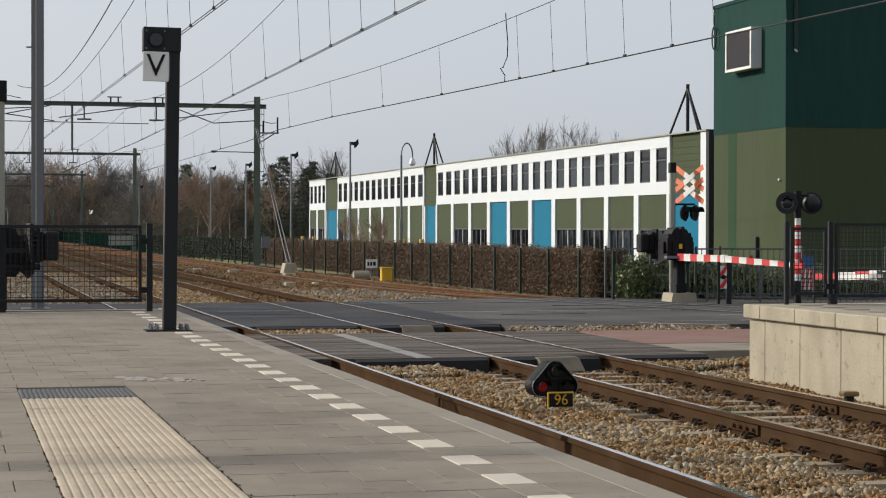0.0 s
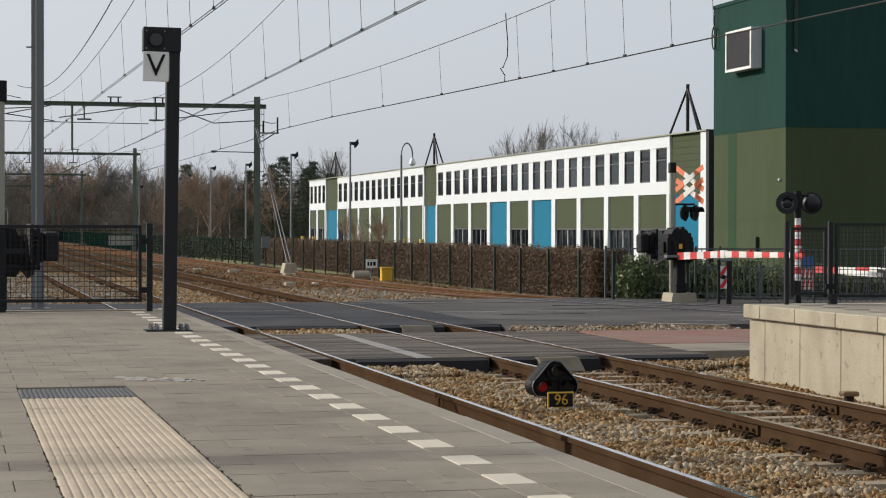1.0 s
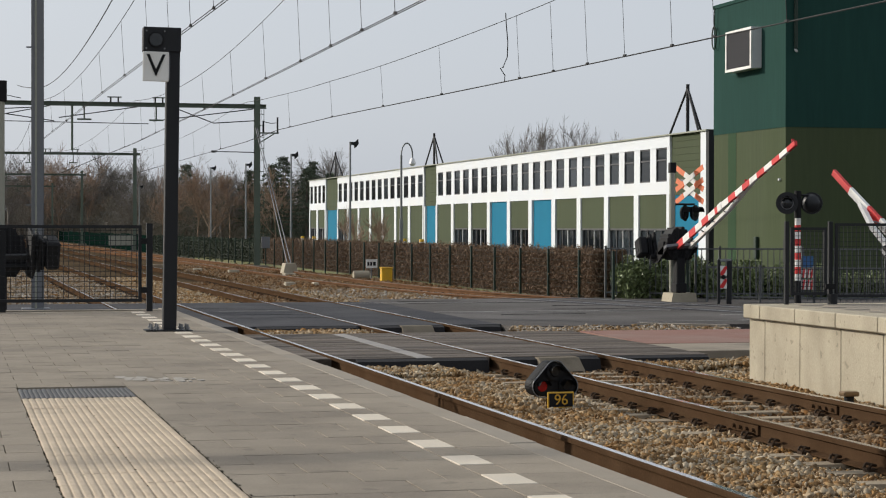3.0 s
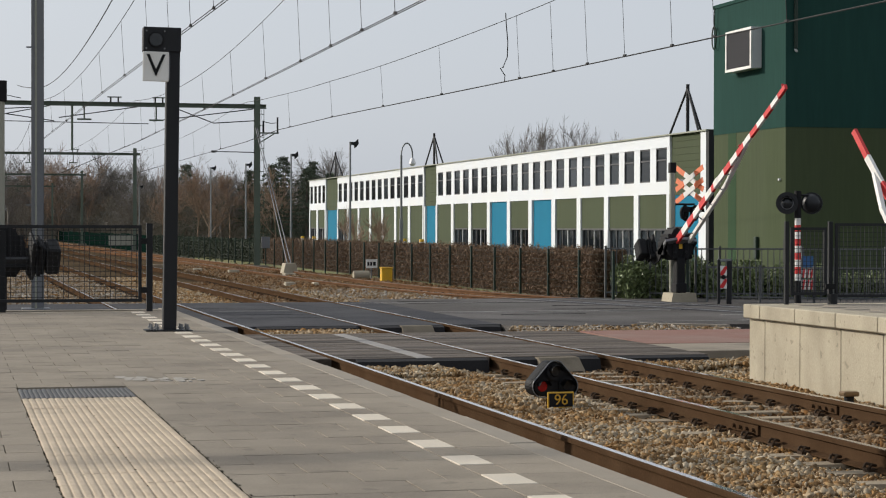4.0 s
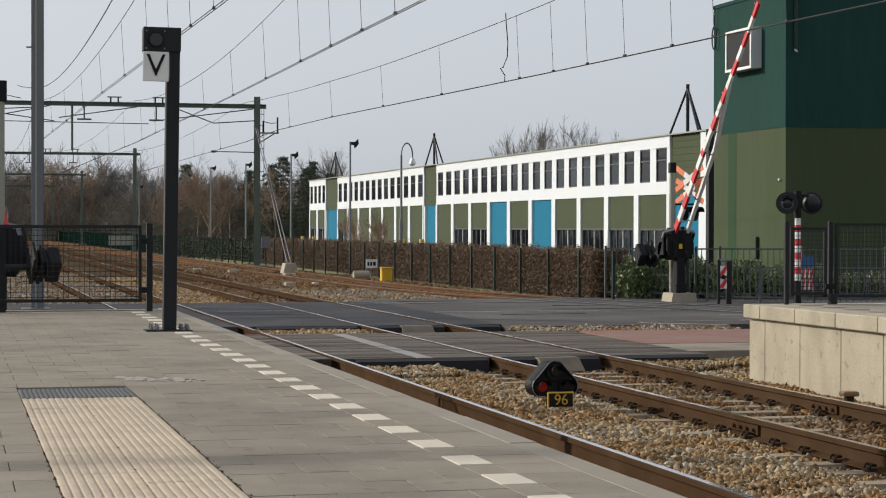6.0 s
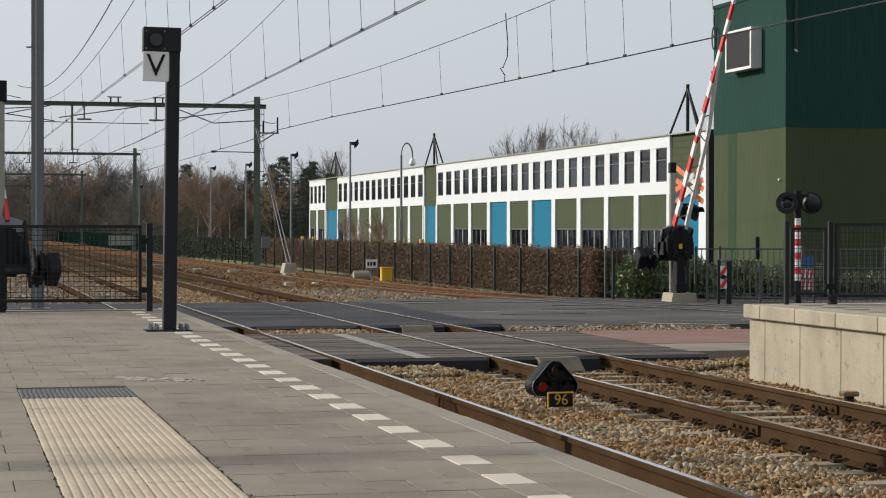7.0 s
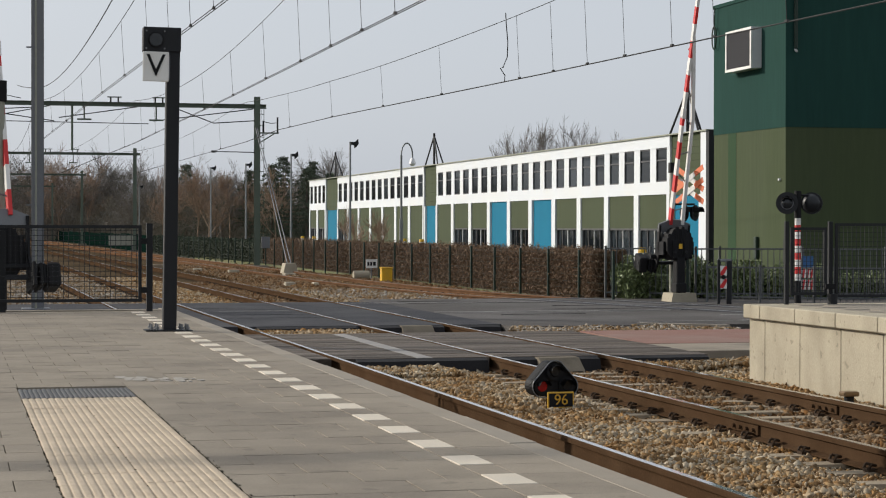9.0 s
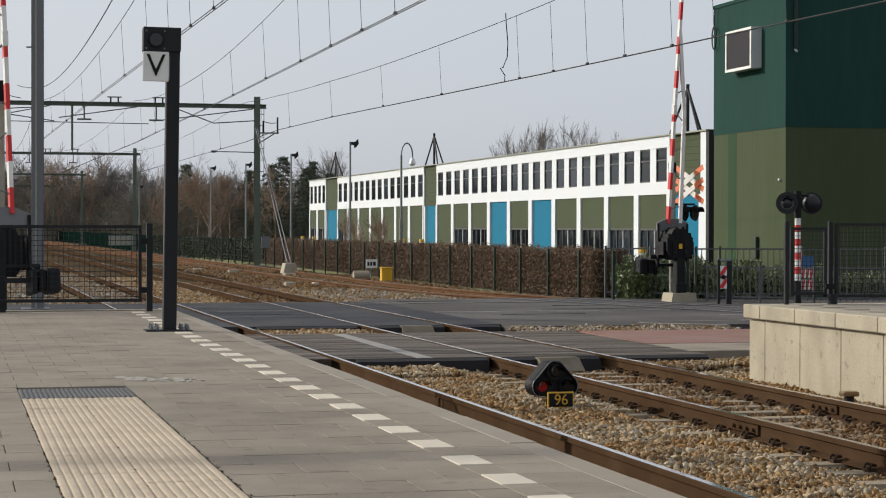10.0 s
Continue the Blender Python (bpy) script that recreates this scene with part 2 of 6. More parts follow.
# ---- mesh helpers ----
def box(bm, x0, x1, y0, y1, z0, z1, bevel=0.0):
    vs = [bm.verts.new((x, y, z)) for x in (x0, x1) for y in (y0, y1) for z in (z0, z1)]
    fs = [bm.faces.new([vs[i] for i in q]) for q in ((0, 1, 3, 2), (4, 6, 7, 5), (0, 4, 5, 1), (2, 3, 7, 6), (0, 2, 6, 4), (1, 5, 7, 3))]
    if bevel:
        es = list({e for f in fs for e in f.edges})
        bmesh.ops.bevel(bm, geom=es, offset=bevel, segments=1, affect="EDGES", profile=0.5)
    return bm


def rod(bm, a, b, r0, r1=None, seg=10, caps=True):
    """A round bar from a to b."""
    a, b = Vector(a), Vector(b)
    r1 = r0 if r1 is None else r1
    d = (b - a).normalized()
    u = d.orthogonal().normalized()
    v = d.cross(u)
    rings = []
    for c, r in ((a, r0), (b, r1)):
        rings.append([bm.verts.new(c + r * (math.cos(2 * math.pi * i / seg) * u + math.sin(2 * math.pi * i / seg) * v)) for i in range(seg)])
    for i in range(seg):
        bm.faces.new((rings[0][i], rings[0][(i + 1) % seg], rings[1][(i + 1) % seg], rings[1][i]))
    if caps:
        bm.faces.new(rings[0][::-1]), bm.faces.new(rings[1])
    return bm


def bar(bm, a, b, w, h, up=(0, 0, 1)):
    """A square bar from a to b, w wide and h high."""
    a, b = Vector(a), Vector(b)
    d = (b - a).normalized()
    s = d.cross(Vector(up)).normalized()
    t = s.cross(d)
    q = [[bm.verts.new(c + s * (i * w / 2) + t * (j * h / 2)) for i, j in ((-1, -1), (1, -1), (1, 1), (-1, 1))] for c in (a, b)]
    for i in range(4):
        bm.faces.new((q[0][i], q[0][(i + 1) % 4], q[1][(i + 1) % 4], q[1][i]))
    bm.faces.new(q[0][::-1]), bm.faces.new(q[1])
    return bm


def prism(bm, pts, axis, c0, c1):
    """An outline in a plane, drawn out along an axis from c0 to c1."""
    def put(p, c):
        return {"x": (c, p[0], p[1]), "y": (p[0], c, p[1]), "z": (p[0], p[1], c)}[axis]
    a = [bm.verts.new(put(p, c0)) for p in pts]
    b = [bm.verts.new(put(p, c1)) for p in pts]
    bm.faces.new(a[::-1]), bm.faces.new(b)
    for i in range(len(pts)):
        j = (i + 1) % len(pts)
        bm.faces.new((a[i], a[j], b[j], b[i]))
    return bm


def mesh_of(name, bm, material):
    bmesh.ops.recalc_face_normals(bm, faces=bm.faces)
    me = bpy.data.meshes.new(name)
    bm.to_mesh(me)
    bm.free()
    me.materials.append(material)
    return me


def part(name, bm, material, parent=None, label="", smooth=False):
    ob = new(name, mesh_of(name, bm, material))
    ob.parent = parent
    if label:
        ob["label"] = label
    if smooth:
        ob.data.polygons.foreach_set("use_smooth", [True] * len(ob.data.polygons))
    return ob


def thing(name, at, label, category, group="", kind="", turn=0.0):
    ob = new(name)
    ob.empty_display_size = 0.2
    ob.matrix_world = pose(*at, 0, 0, turn)
    return tagged(ob, label, category, group, kind)


def B():
    return bmesh.new()


def raw(name, verts, faces, material, parent=None):
    me = bpy.data.meshes.new(name)
    me.from_pydata(verts, [], faces)
    me.materials.append(material)
    ob = new(name, me)
    ob.parent = parent
    return ob


def piece(name, me, parent, m):
    ob = new(name, me)
    ob.parent = parent
    ob.matrix_basis = m
    return ob


rnd = random.Random(7)

# ---- ground, ballast, tracks ----
RAILS = {"near": (3.29, 4.795), "middle": (6.82, 8.325)}
GAUGE_HALF = 0.7525


def ground():
    bm = B()
    vs = [bm.verts.new(p) for p in ((-1500, -300, -0.6), (1500, -300, -0.6), (1500, 2800, -0.6), (-1500, 2800, -0.6))]
    bm.faces.new(vs)
    ob = part("ground", bm, M["soil"])
    tagged(ob, "bare brown soil with thin winter grass", "ground", kind="structure")
    bm = B()
    box(bm, 14.9, 60, 45.5, 330, -0.5, -0.12)
    ob = part("lawn", bm, M["grass"])
    tagged(ob, "pale winter grass verge behind the hedge", "lawn", kind="structure")


def bed():
    """The ballast shoulder: an uneven sheet."""
    xs = np.arange(-1.5, 15.0, 0.3)
    ys = np.concatenate([np.arange(4, 60, 0.3), np.arange(60, 400, 4.0)])
    verts, faces = [], []
    for y in ys:
        for x in xs:
            z = -0.205 + 0.03 * noise.noise((x * 1.3, y * 1.3, 0)) + 0.02 * noise.noise((x * 4, y * 4, 3))
            if 6.2 < x < 8.9 or 2.7 < x < 4.9:
                z -= 0.03
            if y > 44.2:
                z += 0.01
            if x > 14.2:
                z -= (x - 14.2) * 0.2
            verts.append((x, y, z))
    n = len(xs)
    for j in range(len(ys) - 1):
        for i in range(n - 1):
            a = j * n + i
            faces.append((a, a + 1, a + n + 1, a + n))
    ob = raw("ballast_bed", verts, faces, M["ballast_bed"])
    ob.data.polygons.foreach_set("use_smooth", [True] * len(faces))
    tagged(ob, "brown dusty ballast bed under the tracks", "ballast", kind="structure")


CUBE_F = np.array([(0, 1, 3, 2), (4, 6, 7, 5), (0, 4, 5, 1), (2, 3, 7, 6), (0, 2, 6, 4), (1, 5, 7, 3)])
CUBE_V = np.array([(x, y, z) for x in (-1, 1) for y in (-1, 1) for z in (-1, 1)], float)


def bulk(name, verts, faces, material):
    """A large mesh from arrays of vertices and four-cornered faces."""
    me = bpy.data.meshes.new(name)
    me.vertices.add(len(verts))
    me.vertices.foreach_set("co", np.ascontiguousarray(verts, dtype=np.float32).ravel())
    k = faces.shape[1]
    me.loops.add(len(faces) * k)
    me.loops.foreach_set("vertex_index", np.ascontiguousarray(faces, dtype=np.int32).ravel())
    me.polygons.add(len(faces))
    me.polygons.foreach_set("loop_start", np.arange(0, len(faces) * k, k, dtype=np.int32))
    me.update(calc_edges=True)
    me.validate()
    me.materials.append(material)
    return new(name, me)


def stones(label, material, seed, stretches):
    """Loose broken stones, heaped on the bed in the stretches that lie open."""
    g = np.random.default_rng(seed)
    spots = []
    for x0, x1, y0, y1, per, size, z in stretches:
        n = int((x1 - x0) * (y1 - y0) * per * 1.25)
        s = np.empty((n, 4))
        s[:, 0], s[:, 1] = g.uniform(x0, x1, n), g.uniform(y0, y1, n)
        s[:, 2] = z + g.uniform(-0.04, 0.018, n) + 0.02 * np.sin(s[:, 0] * 5.1 + s[:, 1]) * np.sin(s[:, 1] * 2.3)
        s[:, 3] = size * 0.86 * g.uniform(0.45, 1.6, n)
        spots.append(s)
    s = np.concatenate(spots)
    n = len(s)
    shape = CUBE_V[None] * g.uniform(0.3, 1.25, (n, 8, 3)) * g.uniform(0.3, 1.5, (n, 1, 3))
    q = g.normal(size=(n, 4))
    q /= np.linalg.norm(q, axis=1, keepdims=True)
    w, x, y, z = q.T
    rot = np.stack([np.stack([1 - 2 * (y * y + z * z), 2 * (x * y - z * w), 2 * (x * z + y * w)], -1),
                    np.stack([2 * (x * y + z * w), 1 - 2 * (x * x + z * z), 2 * (y * z - x * w)], -1),
                    np.stack([2 * (x * z - y * w), 2 * (y * z + x * w), 1 - 2 * (x * x + y * y)], -1)], 1)
    v = np.einsum("nij,nkj->nki", rot, shape) * s[:, None, 3:4] + s[:, None, :3]
    f = CUBE_F[None] + 8 * np.arange(n)[:, None, None]
    ob = bulk("ballast_stones", v.reshape(-1, 3), f.reshape(-1, 4), material)
    tagged(ob, label, "ballast", kind="stuff")


RAIL_PROFILE = [(-0.075, -0.172), (0.075, -0.172), (0.075, -0.160), (0.012, -0.142), (0.009, -0.050), (0.036, -0.040), (0.036, -0.006), (0.028, 0.0),
                (-0.028, 0.0), (-0.036, -0.006), (-0.036, -0.040), (-0.009, -0.050), (-0.012, -0.142), (-0.075, -0.160)]


def sleeper_mesh():
    bm = B()
    prism(bm, [(-0.13, -0.36), (0.13, -0.36), (0.10, -0.172), (-0.10, -0.172)], "x", -1.26, 1.26)
    return mesh_of("sleeper", bm, M["sleeper"])


def clip_mesh():
    """A rail clip: a bent spring bar on its shoulder."""
    bm = B()
    box(bm, -0.045, 0.03, -0.045, 0.045, -0.172, -0.145)
    pts = [(-0.04, -0.04, -0.15), (-0.02, -0.045, -0.115), (0.03, -0.02, -0.125), (0.03, 0.02, -0.125), (-0.02, 0.045, -0.115), (-0.04, 0.04, -0.15)]
    for a, b in zip(pts, pts[1:]):
        rod(bm, a, b, 0.012, seg=5)
    return mesh_of("rail_clip", bm, M["dark_rust"])


def track(name, label, xs, y0, y1, sleepers, top):
    t = thing(name, ((xs[0] + xs[1]) / 2, 0, 0), label, "railway track", kind="structure")
    for side in (-1, 1):
        bm = B()
        prism(bm, [(p + side * GAUGE_HALF, z) for p, z in RAIL_PROFILE], "y", y0, y1)
        rail = part("rail", bm, M["rust"], t)
        bm = B()
        box(bm, side * GAUGE_HALF - 0.027, side * GAUGE_HALF + 0.027, y0, y1, -0.002, 0.003)
        part("rail_head", bm, top, rail, "polished running surface")
    sl, cl = sleeper_mesh(), clip_mesh()
    for a, b, pitch, clips in sleepers:
        y = a
        while y < b:
            piece("sleeper", sl, t, pose(0, y, 0, 0, 0, rnd.uniform(-0.6, 0.6)))
            if clips:
                for side in (-1, 1):
                    for inner in (-1, 1):
                        piece("rail_clip", cl, t, pose(side * GAUGE_HALF + inner * 0.085, y, 0, 0, 0, 0 if inner < 0 else 180))
            y += pitch
    return t


SIDING = ((30.0, 18.4), (36.0, 16.45), (41.0, 14.95), (46.0, 13.55), (50.0, 12.8), (55.0, 12.27), (62.0, 12.0), (90.0, 11.9), (110.0, 11.65), (150.0, 11.2), (420.0, 10.0))


def siding_x(y):
    return float(np.interp(y, [p[0] for p in SIDING], [p[1] for p in SIDING]))


def siding():
    """A rusty track that swings away from the others towards the crossing."""
    t = thing("track_far", (0, 0, 0), "rusty disused siding track", "railway track", kind="structure")
    ys = np.concatenate([np.arange(45.6, 62, 0.8), np.arange(62, 150, 8.0), np.arange(150, 421, 45.0)])
    for side in (-1, 1):
        for name, prof, material in (("rail", RAIL_PROFILE, M["siding_rust"]), ("rail_head", [(-0.026, -0.002), (0.026, -0.002), (0.026, 0.003), (-0.026, 0.003)], M["rail_top_dull"])):
            bm = B()
            rings = [[bm.verts.new((siding_x(y) + side * GAUGE_HALF + p, y, z)) for p, z in prof] for y in ys]
            n = len(prof)
            for a, b in zip(rings, rings[1:]):
                for i in range(n):
                    bm.faces.new((a[i], a[(i + 1) % n], b[(i + 1) % n], b[i]))
            bm.faces.new(rings[0][::-1]), bm.faces.new(rings[-1])
            part(name, bm, material, t)
    sl, cl = sleeper_mesh(), clip_mesh()
    for k in range(42):
        y = 46.0 + 0.6 * k
        turn = math.degrees(math.atan2(siding_x(y) - siding_x(y + 1), 1.0))
        piece("sleeper", sl, t, pose(siding_x(y), y, 0, 0, 0, turn))
        for side in (-1, 1):
            for inner in (-1, 1):
                piece("rail_clip", cl, t, pose(siding_x(y) + side * GAUGE_HALF + inner * 0.085, y, 0, 0, 0, turn + (0 if inner < 0 else 180)))


def joint_plates():
    """Bolted fishplates at the rail joints."""
    for x, y in ((4.795, 10.55), (6.82, 16.45), (8.325, 18.1)):
        f = thing("rail_joint", (x, y, 0), "rusty bolted fishplate joint on a rail", "rail joint", group="rail joints")
        bm = B()
        for s in (-1, 1):
            box(bm, s * 0.012, s * 0.034, -0.30, 0.30, -0.135, -0.052, 0.004)
        part("fishplate", bm, M["rust"], f)
        for i in range(4):
            bm = B()
            rod(bm, (-0.06, -0.22 + 0.147 * i, -0.095), (0.06, -0.22 + 0.147 * i, -0.095), 0.018, seg=6)
            part("bolt", bm, M["rust"], f)


# ---- crossing ----
def slab(name, label, cat, pts, z0, z1, material, parent=None):
    bm = B()
    prism(bm, pts, "z", z0, z1)
    ob = part(name, bm, material, parent)
    if parent is None:
        tagged(ob, label, cat, kind="structure")
    return ob


def gap(x, w=0.05):
    return x - w, x + w


def crossing():
    """The road and the foot path over the tracks: strips of panels between the rails, asphalt beside them."""
    r = [3.29, 4.795, 6.82, 8.325]
    road = thing("road_crossing", (0, 0, 0), "dark asphalt road crossing flush with the rails", "level crossing", kind="structure")
    strips = [(-60.0, r[0] - 0.06, "dark_asphalt"), (r[0] + 0.10, r[1] - 0.10, "dark_asphalt"), (r[1] + 0.06, r[2] - 0.06, "dark_asphalt"),
              (r[2] + 0.10, r[3] - 0.10, "dark_asphalt"), (r[3] + 0.06, 9.25, "dark_asphalt"), (9.25, 60.0, "asphalt")]
    for a, b, m in strips:
        y0 = 33.3 if a < 9.2 else 32.6
        y1 = 44.0 if b < 9.3 else 45.6
        slab("asphalt_strip", "", "", [(a, y0), (b, y0), (b, y1), (a, y1)], -0.22, -0.004 if m == "dark_asphalt" else -0.008, M[m], road)
    # the siding's sunken rails, each in a dark strip that follows its curve
    for side in (-1, 1):
        for y0, y1 in zip((33.0, 36.0, 39.0, 42.0), (36.0, 39.0, 42.0, 45.55)):
            a, b = siding_x(y0) + side * GAUGE_HALF, siding_x(y1) + side * GAUGE_HALF
            slab("rail_strip", "", "", [(a - 0.35, y0), (a + 0.35, y0), (b + 0.35, y1), (b - 0.35, y1)], -0.1, -0.003, M["dark_asphalt"], road)
            slab("sunken_rail", "", "", [(a - 0.035, y0), (a + 0.035, y0), (b + 0.035, y1), (b - 0.035, y1)], -0.1, 0.002, M["galva"], road)
    # worn line on the road, and patched seams
    for x0, x1, y0, y1 in ((9.3, 14.2, 38.3, 38.42), (8.6, 13.0, 43.2, 43.3), (5.2, 6.6, 39.5, 39.56), (14.4, 20.0, 36.0, 36.12)):
        slab("worn_line", "", "", [(x0, y0), (x1, y0), (x1, y1), (x0, y1)], -0.01, 0.0, M["road_paint"], road)
    rs = random.Random(12)
    for k in range(16):
        x0, y0 = rs.uniform(9.4, 16.0), rs.uniform(33.4, 45.0)
        w, L = rs.uniform(0.03, 0.07), rs.uniform(1.2, 4.5)
        slab("worn_line" if k % 2 else "tar_seam", "", "", [(x0, y0), (x0 + L, y0 + 0.15), (x0 + L, y0 + 0.15 + w), (x0, y0 + w)], -0.01, -0.0005 * (k % 5), M["road_paint" if k % 2 else "black_rubber"], road)
    for k in range(5):
        x0, y0 = rs.uniform(4.9, 6.0), rs.uniform(34.0, 43.0)
        slab("tar_seam", "", "", [(4.87, y0), (6.74, y0), (6.74, y0 + 0.05), (4.87, y0 + 0.05)], -0.01, -0.001, M["black_rubber"], road)
    path = thing("path_crossing", (0, 0, 0), "dark ribbed panel foot path crossing over the tracks", "level crossing", kind="structure")
    for a, b in ((0.2, r[0] - 0.06), (r[0] + 0.10, r[1] - 0.10), (r[1] + 0.06, 5.80), (6.02, r[2] - 0.06), (r[2] + 0.10, r[3] - 0.10), (r[3] + 0.06, 9.75)):
        y = 24.9
        while y < 30.75:
            bm = B()
            w = 0.2
            box(bm, a, b, y, y + w - 0.012, -0.20, 0.0 - rnd.uniform(0.0, 0.006))
            part("crossing_plank", bm, M["rubber"], path)
            y += w
    slab("light_strip", "", "", [(5.81, 24.9), (6.01, 24.9), (6.01, 30.8), (5.81, 30.8)], -0.2, -0.002, M["road_paint"], path)
    # sloping end pieces in front of the panels
    for y0, y1, xs in ((24.66, 24.9, ((5.0, 6.7), (6.95, 8.2), (8.42, 9.7))), (33.05, 33.3, ((5.0, 6.7), (6.95, 8.2), (8.42, 9.2)))):
        for a, b in xs:
            bm = B()
            prism(bm, [(y0, -0.2), (y1, -0.2), (y1, -0.01), (y0 + 0.07, -0.035)], "x", a, b)
            part("end_ramp", bm, M["black_rubber"], path if y0 < 30 else road)
    for x, y in ((7.62, 24.38), (7.72, 32.83)):
        bm = B()
        prism(bm, [(y, -0.17), (y + 0.45, -0.17), (y + 0.45, -0.005), (y + 0.28, -0.01)], "x", x - 0.27, x + 0.27)
        part("wedge", bm, M["old_concrete"], path if y < 30 else road, "weathered concrete deflector wedge")
    slab("path_ramp", "grey paved ramp behind the platform end", "ramp", [(-12, 21.91), (2.2, 21.91), (2.2, 31.4), (-12, 31.4)], -0.4, 0.135, M["paver"])
    slab("cycle_path", "worn red asphalt cycle path beside the crossing", "path", [(9.76, 27.3), (9.9, 30.9), (60, 30.9), (60, 27.0)], -0.3, -0.003, M["red_path"])
    slab("pavement", "pale grey concrete pavement beside the red path", "pavement", [(9.76, 25.6), (9.76, 27.29), (60, 26.99), (60, 24.6)], -0.3, -0.008, M["paver"])
    slab("gravel_bed", "packed gravel between road and red path", "gravel", [(9.2, 30.92), (12.8, 30.92), (12.8, 32.7), (9.2, 32.7)], -0.3, -0.075, M["ballast_bed"])
    k = slab("kerb", "pale concrete kerb beside the ballast gap", "kerb", [(11.6, 32.95), (12.85, 31.95), (12.97, 32.08), (11.7, 33.08)], -0.3, 0.015, M["kerb"])


# ---- platforms ----
P_TOP = 0.758


def platform_one():
    p = thing("platform_one", (0, 0, 0), "grey paved station platform with white edge tiles", "platform", kind="structure")
    slab("core", "", "", [(-12, -6), (2.30, -6), (2.30, 21.75), (-12, 21.75)], -0.4, P_TOP - 0.018, M["joint"], p)
    slab("far_paving", "", "", [(-12, -6), (-0.25, -6), (-0.25, 21.75), (-12, 21.75)], P_TOP - 0.02, P_TOP, M["paver"], p)
    slab("near_paving", "", "", [(-0.25, -6), (1.865, -6), (1.865, 5.3), (-0.25, 5.3)], P_TOP - 0.02, P_TOP, M["paver"], p)
    # edge kerb stones, 0.6 m long
    bm = B()
    box(bm, 2.272, 2.395, 0.003, 1.197, -0.14, 0.0, 0.004)
    kerb = mesh_of("edge_stone", bm, M["kerb"])
    bm = B()
    box(bm, 2.018, 2.27, 0.002, 0.298, -0.03, 0.0, 0.0015)
    edge_tile = mesh_of("edge_tile", bm, M["paver"])
    bm = B()
    box(bm, 1.881, 2.014, 0.004, 0.296, -0.03, 0.002, 0.002)
    white = mesh_of("white_tile", bm, M["white_tile"])
    bm = B()
    box(bm, 1.881, 2.014, 0.003, 0.297, -0.03, 0.0, 0.0015)
    grey = mesh_of("half_tile", bm, M["paver"])
    y = 7.049 - 0.3 - 0.6 * 4
    while y < 21.6:
        if round((y - 4.349) / 0.6) % 2 == 0:
            piece("edge_stone", kerb, p, pose(0, y + 0.1, P_TOP + rnd.uniform(-0.002, 0.002)))
        for k in (0, 1):
            piece("edge_tile", edge_tile, p, pose(0, y + 0.3 * k, P_TOP + rnd.uniform(-0.0015, 0.001)))
        piece("white_tile", white, p, pose(0, y, P_TOP))
        piece("half_tile", grey, p, pose(0, y + 0.3, P_TOP))
        y += 0.6
    # paving tiles in running bond
    def tile(x0, x1):
        bm = B()
        box(bm, x0 + 0.0018, x1 - 0.0018, 0.0018, 0.2982, -0.03, 0.0, 0.0015)
        return mesh_of("paving_tile", bm, M["paver"])
    whole, half = tile(0, 0.3), tile(0, 0.15)
    y, row = 5.4 + 0.049, 0
    while y < 21.5:
        spans = ((0.972, 1.877), (-0.25, 0.372)) if y < 11.2 else ((-0.25, 1.877),)
        for a, e in spans:
            x, first = e, True
            while x > a + 0.02:
                w = 0.15 if (first and row % 2) or x - a < 0.2 else 0.3
                first = False
                x -= w
                piece("paving_tile", whole if w > 0.2 else half, p, pose(x, y, P_TOP + rnd.uniform(-0.0012, 0.0008), rnd.uniform(-0.12, 0.12), rnd.uniform(-0.12, 0.12), 0))
        y, row = y + 0.3, row + 1
    # ribbed guide tiles
    def ribbed(n, rows_, depth, material):
        bm = B()
        box(bm, 0.001, 0.299, 0.0006, 0.2994, -0.03, 0.0)
        for i in range(n):
            c = (i + 0.5) * 0.3 / n
            w = 0.3 / n
            prism(bm, [(c - 0.46 * w, -0.002), (c + 0.46 * w, -0.002), (c + 0.34 * w, depth * 0.7), (c + 0.16 * w, depth), (c - 0.16 * w, depth), (c - 0.34 * w, depth * 0.7)], "y", 0.0008, 0.2992)
        return mesh_of("ribbed_tile", bm, material)
    rib, dark = ribbed(9, 1, 0.0036, M["rib_tile"]), ribbed(12, 1, 0.005, M["dark_rib"])
    for i in range(19):
        for j in range(2):
            piece("ribbed_tile", rib, p, pose(0.372 + 0.3 * j, 10.66 - 0.3 * (i + 1), P_TOP + 0.001 + rnd.uniform(-0.0006, 0.0010), 0, 0, rnd.uniform(-0.25, 0.25)))
    for i in range(2):
        for j in range(2):
            piece("dark_ribbed_tile", dark, p, pose(0.372 + 0.3 * j, 10.67 + 0.3 * i, P_TOP + 0.001))
    # dark crumbs of soil and moss in the joints beside the guide tiles
    q = np.random.default_rng(17)
    n = 520
    lane = q.choice([0.371, 0.973, 0.672], n, p=[0.38, 0.47, 0.15])
    at = np.stack([lane + q.normal(0, 0.005, n), q.uniform(4.9, 10.68, n), np.full(n, P_TOP - 0.002)], -1)
    grit = (CUBE_V[None] * q.uniform(0.2, 1.2, (n, 8, 3)) * q.uniform(0.5, 1.4, (n, 1, 3)) * np.array([0.004, 0.013, 0.0045])) + at[:, None]
    ob = bulk("joint_soil", grit.reshape(-1, 3), (CUBE_F[None] + 8 * np.arange(n)[:, None, None]).reshape(-1, 4), M["moss"])
    ob.parent = p
    ob["kind"] = "stuff"
    g = random.Random(5)
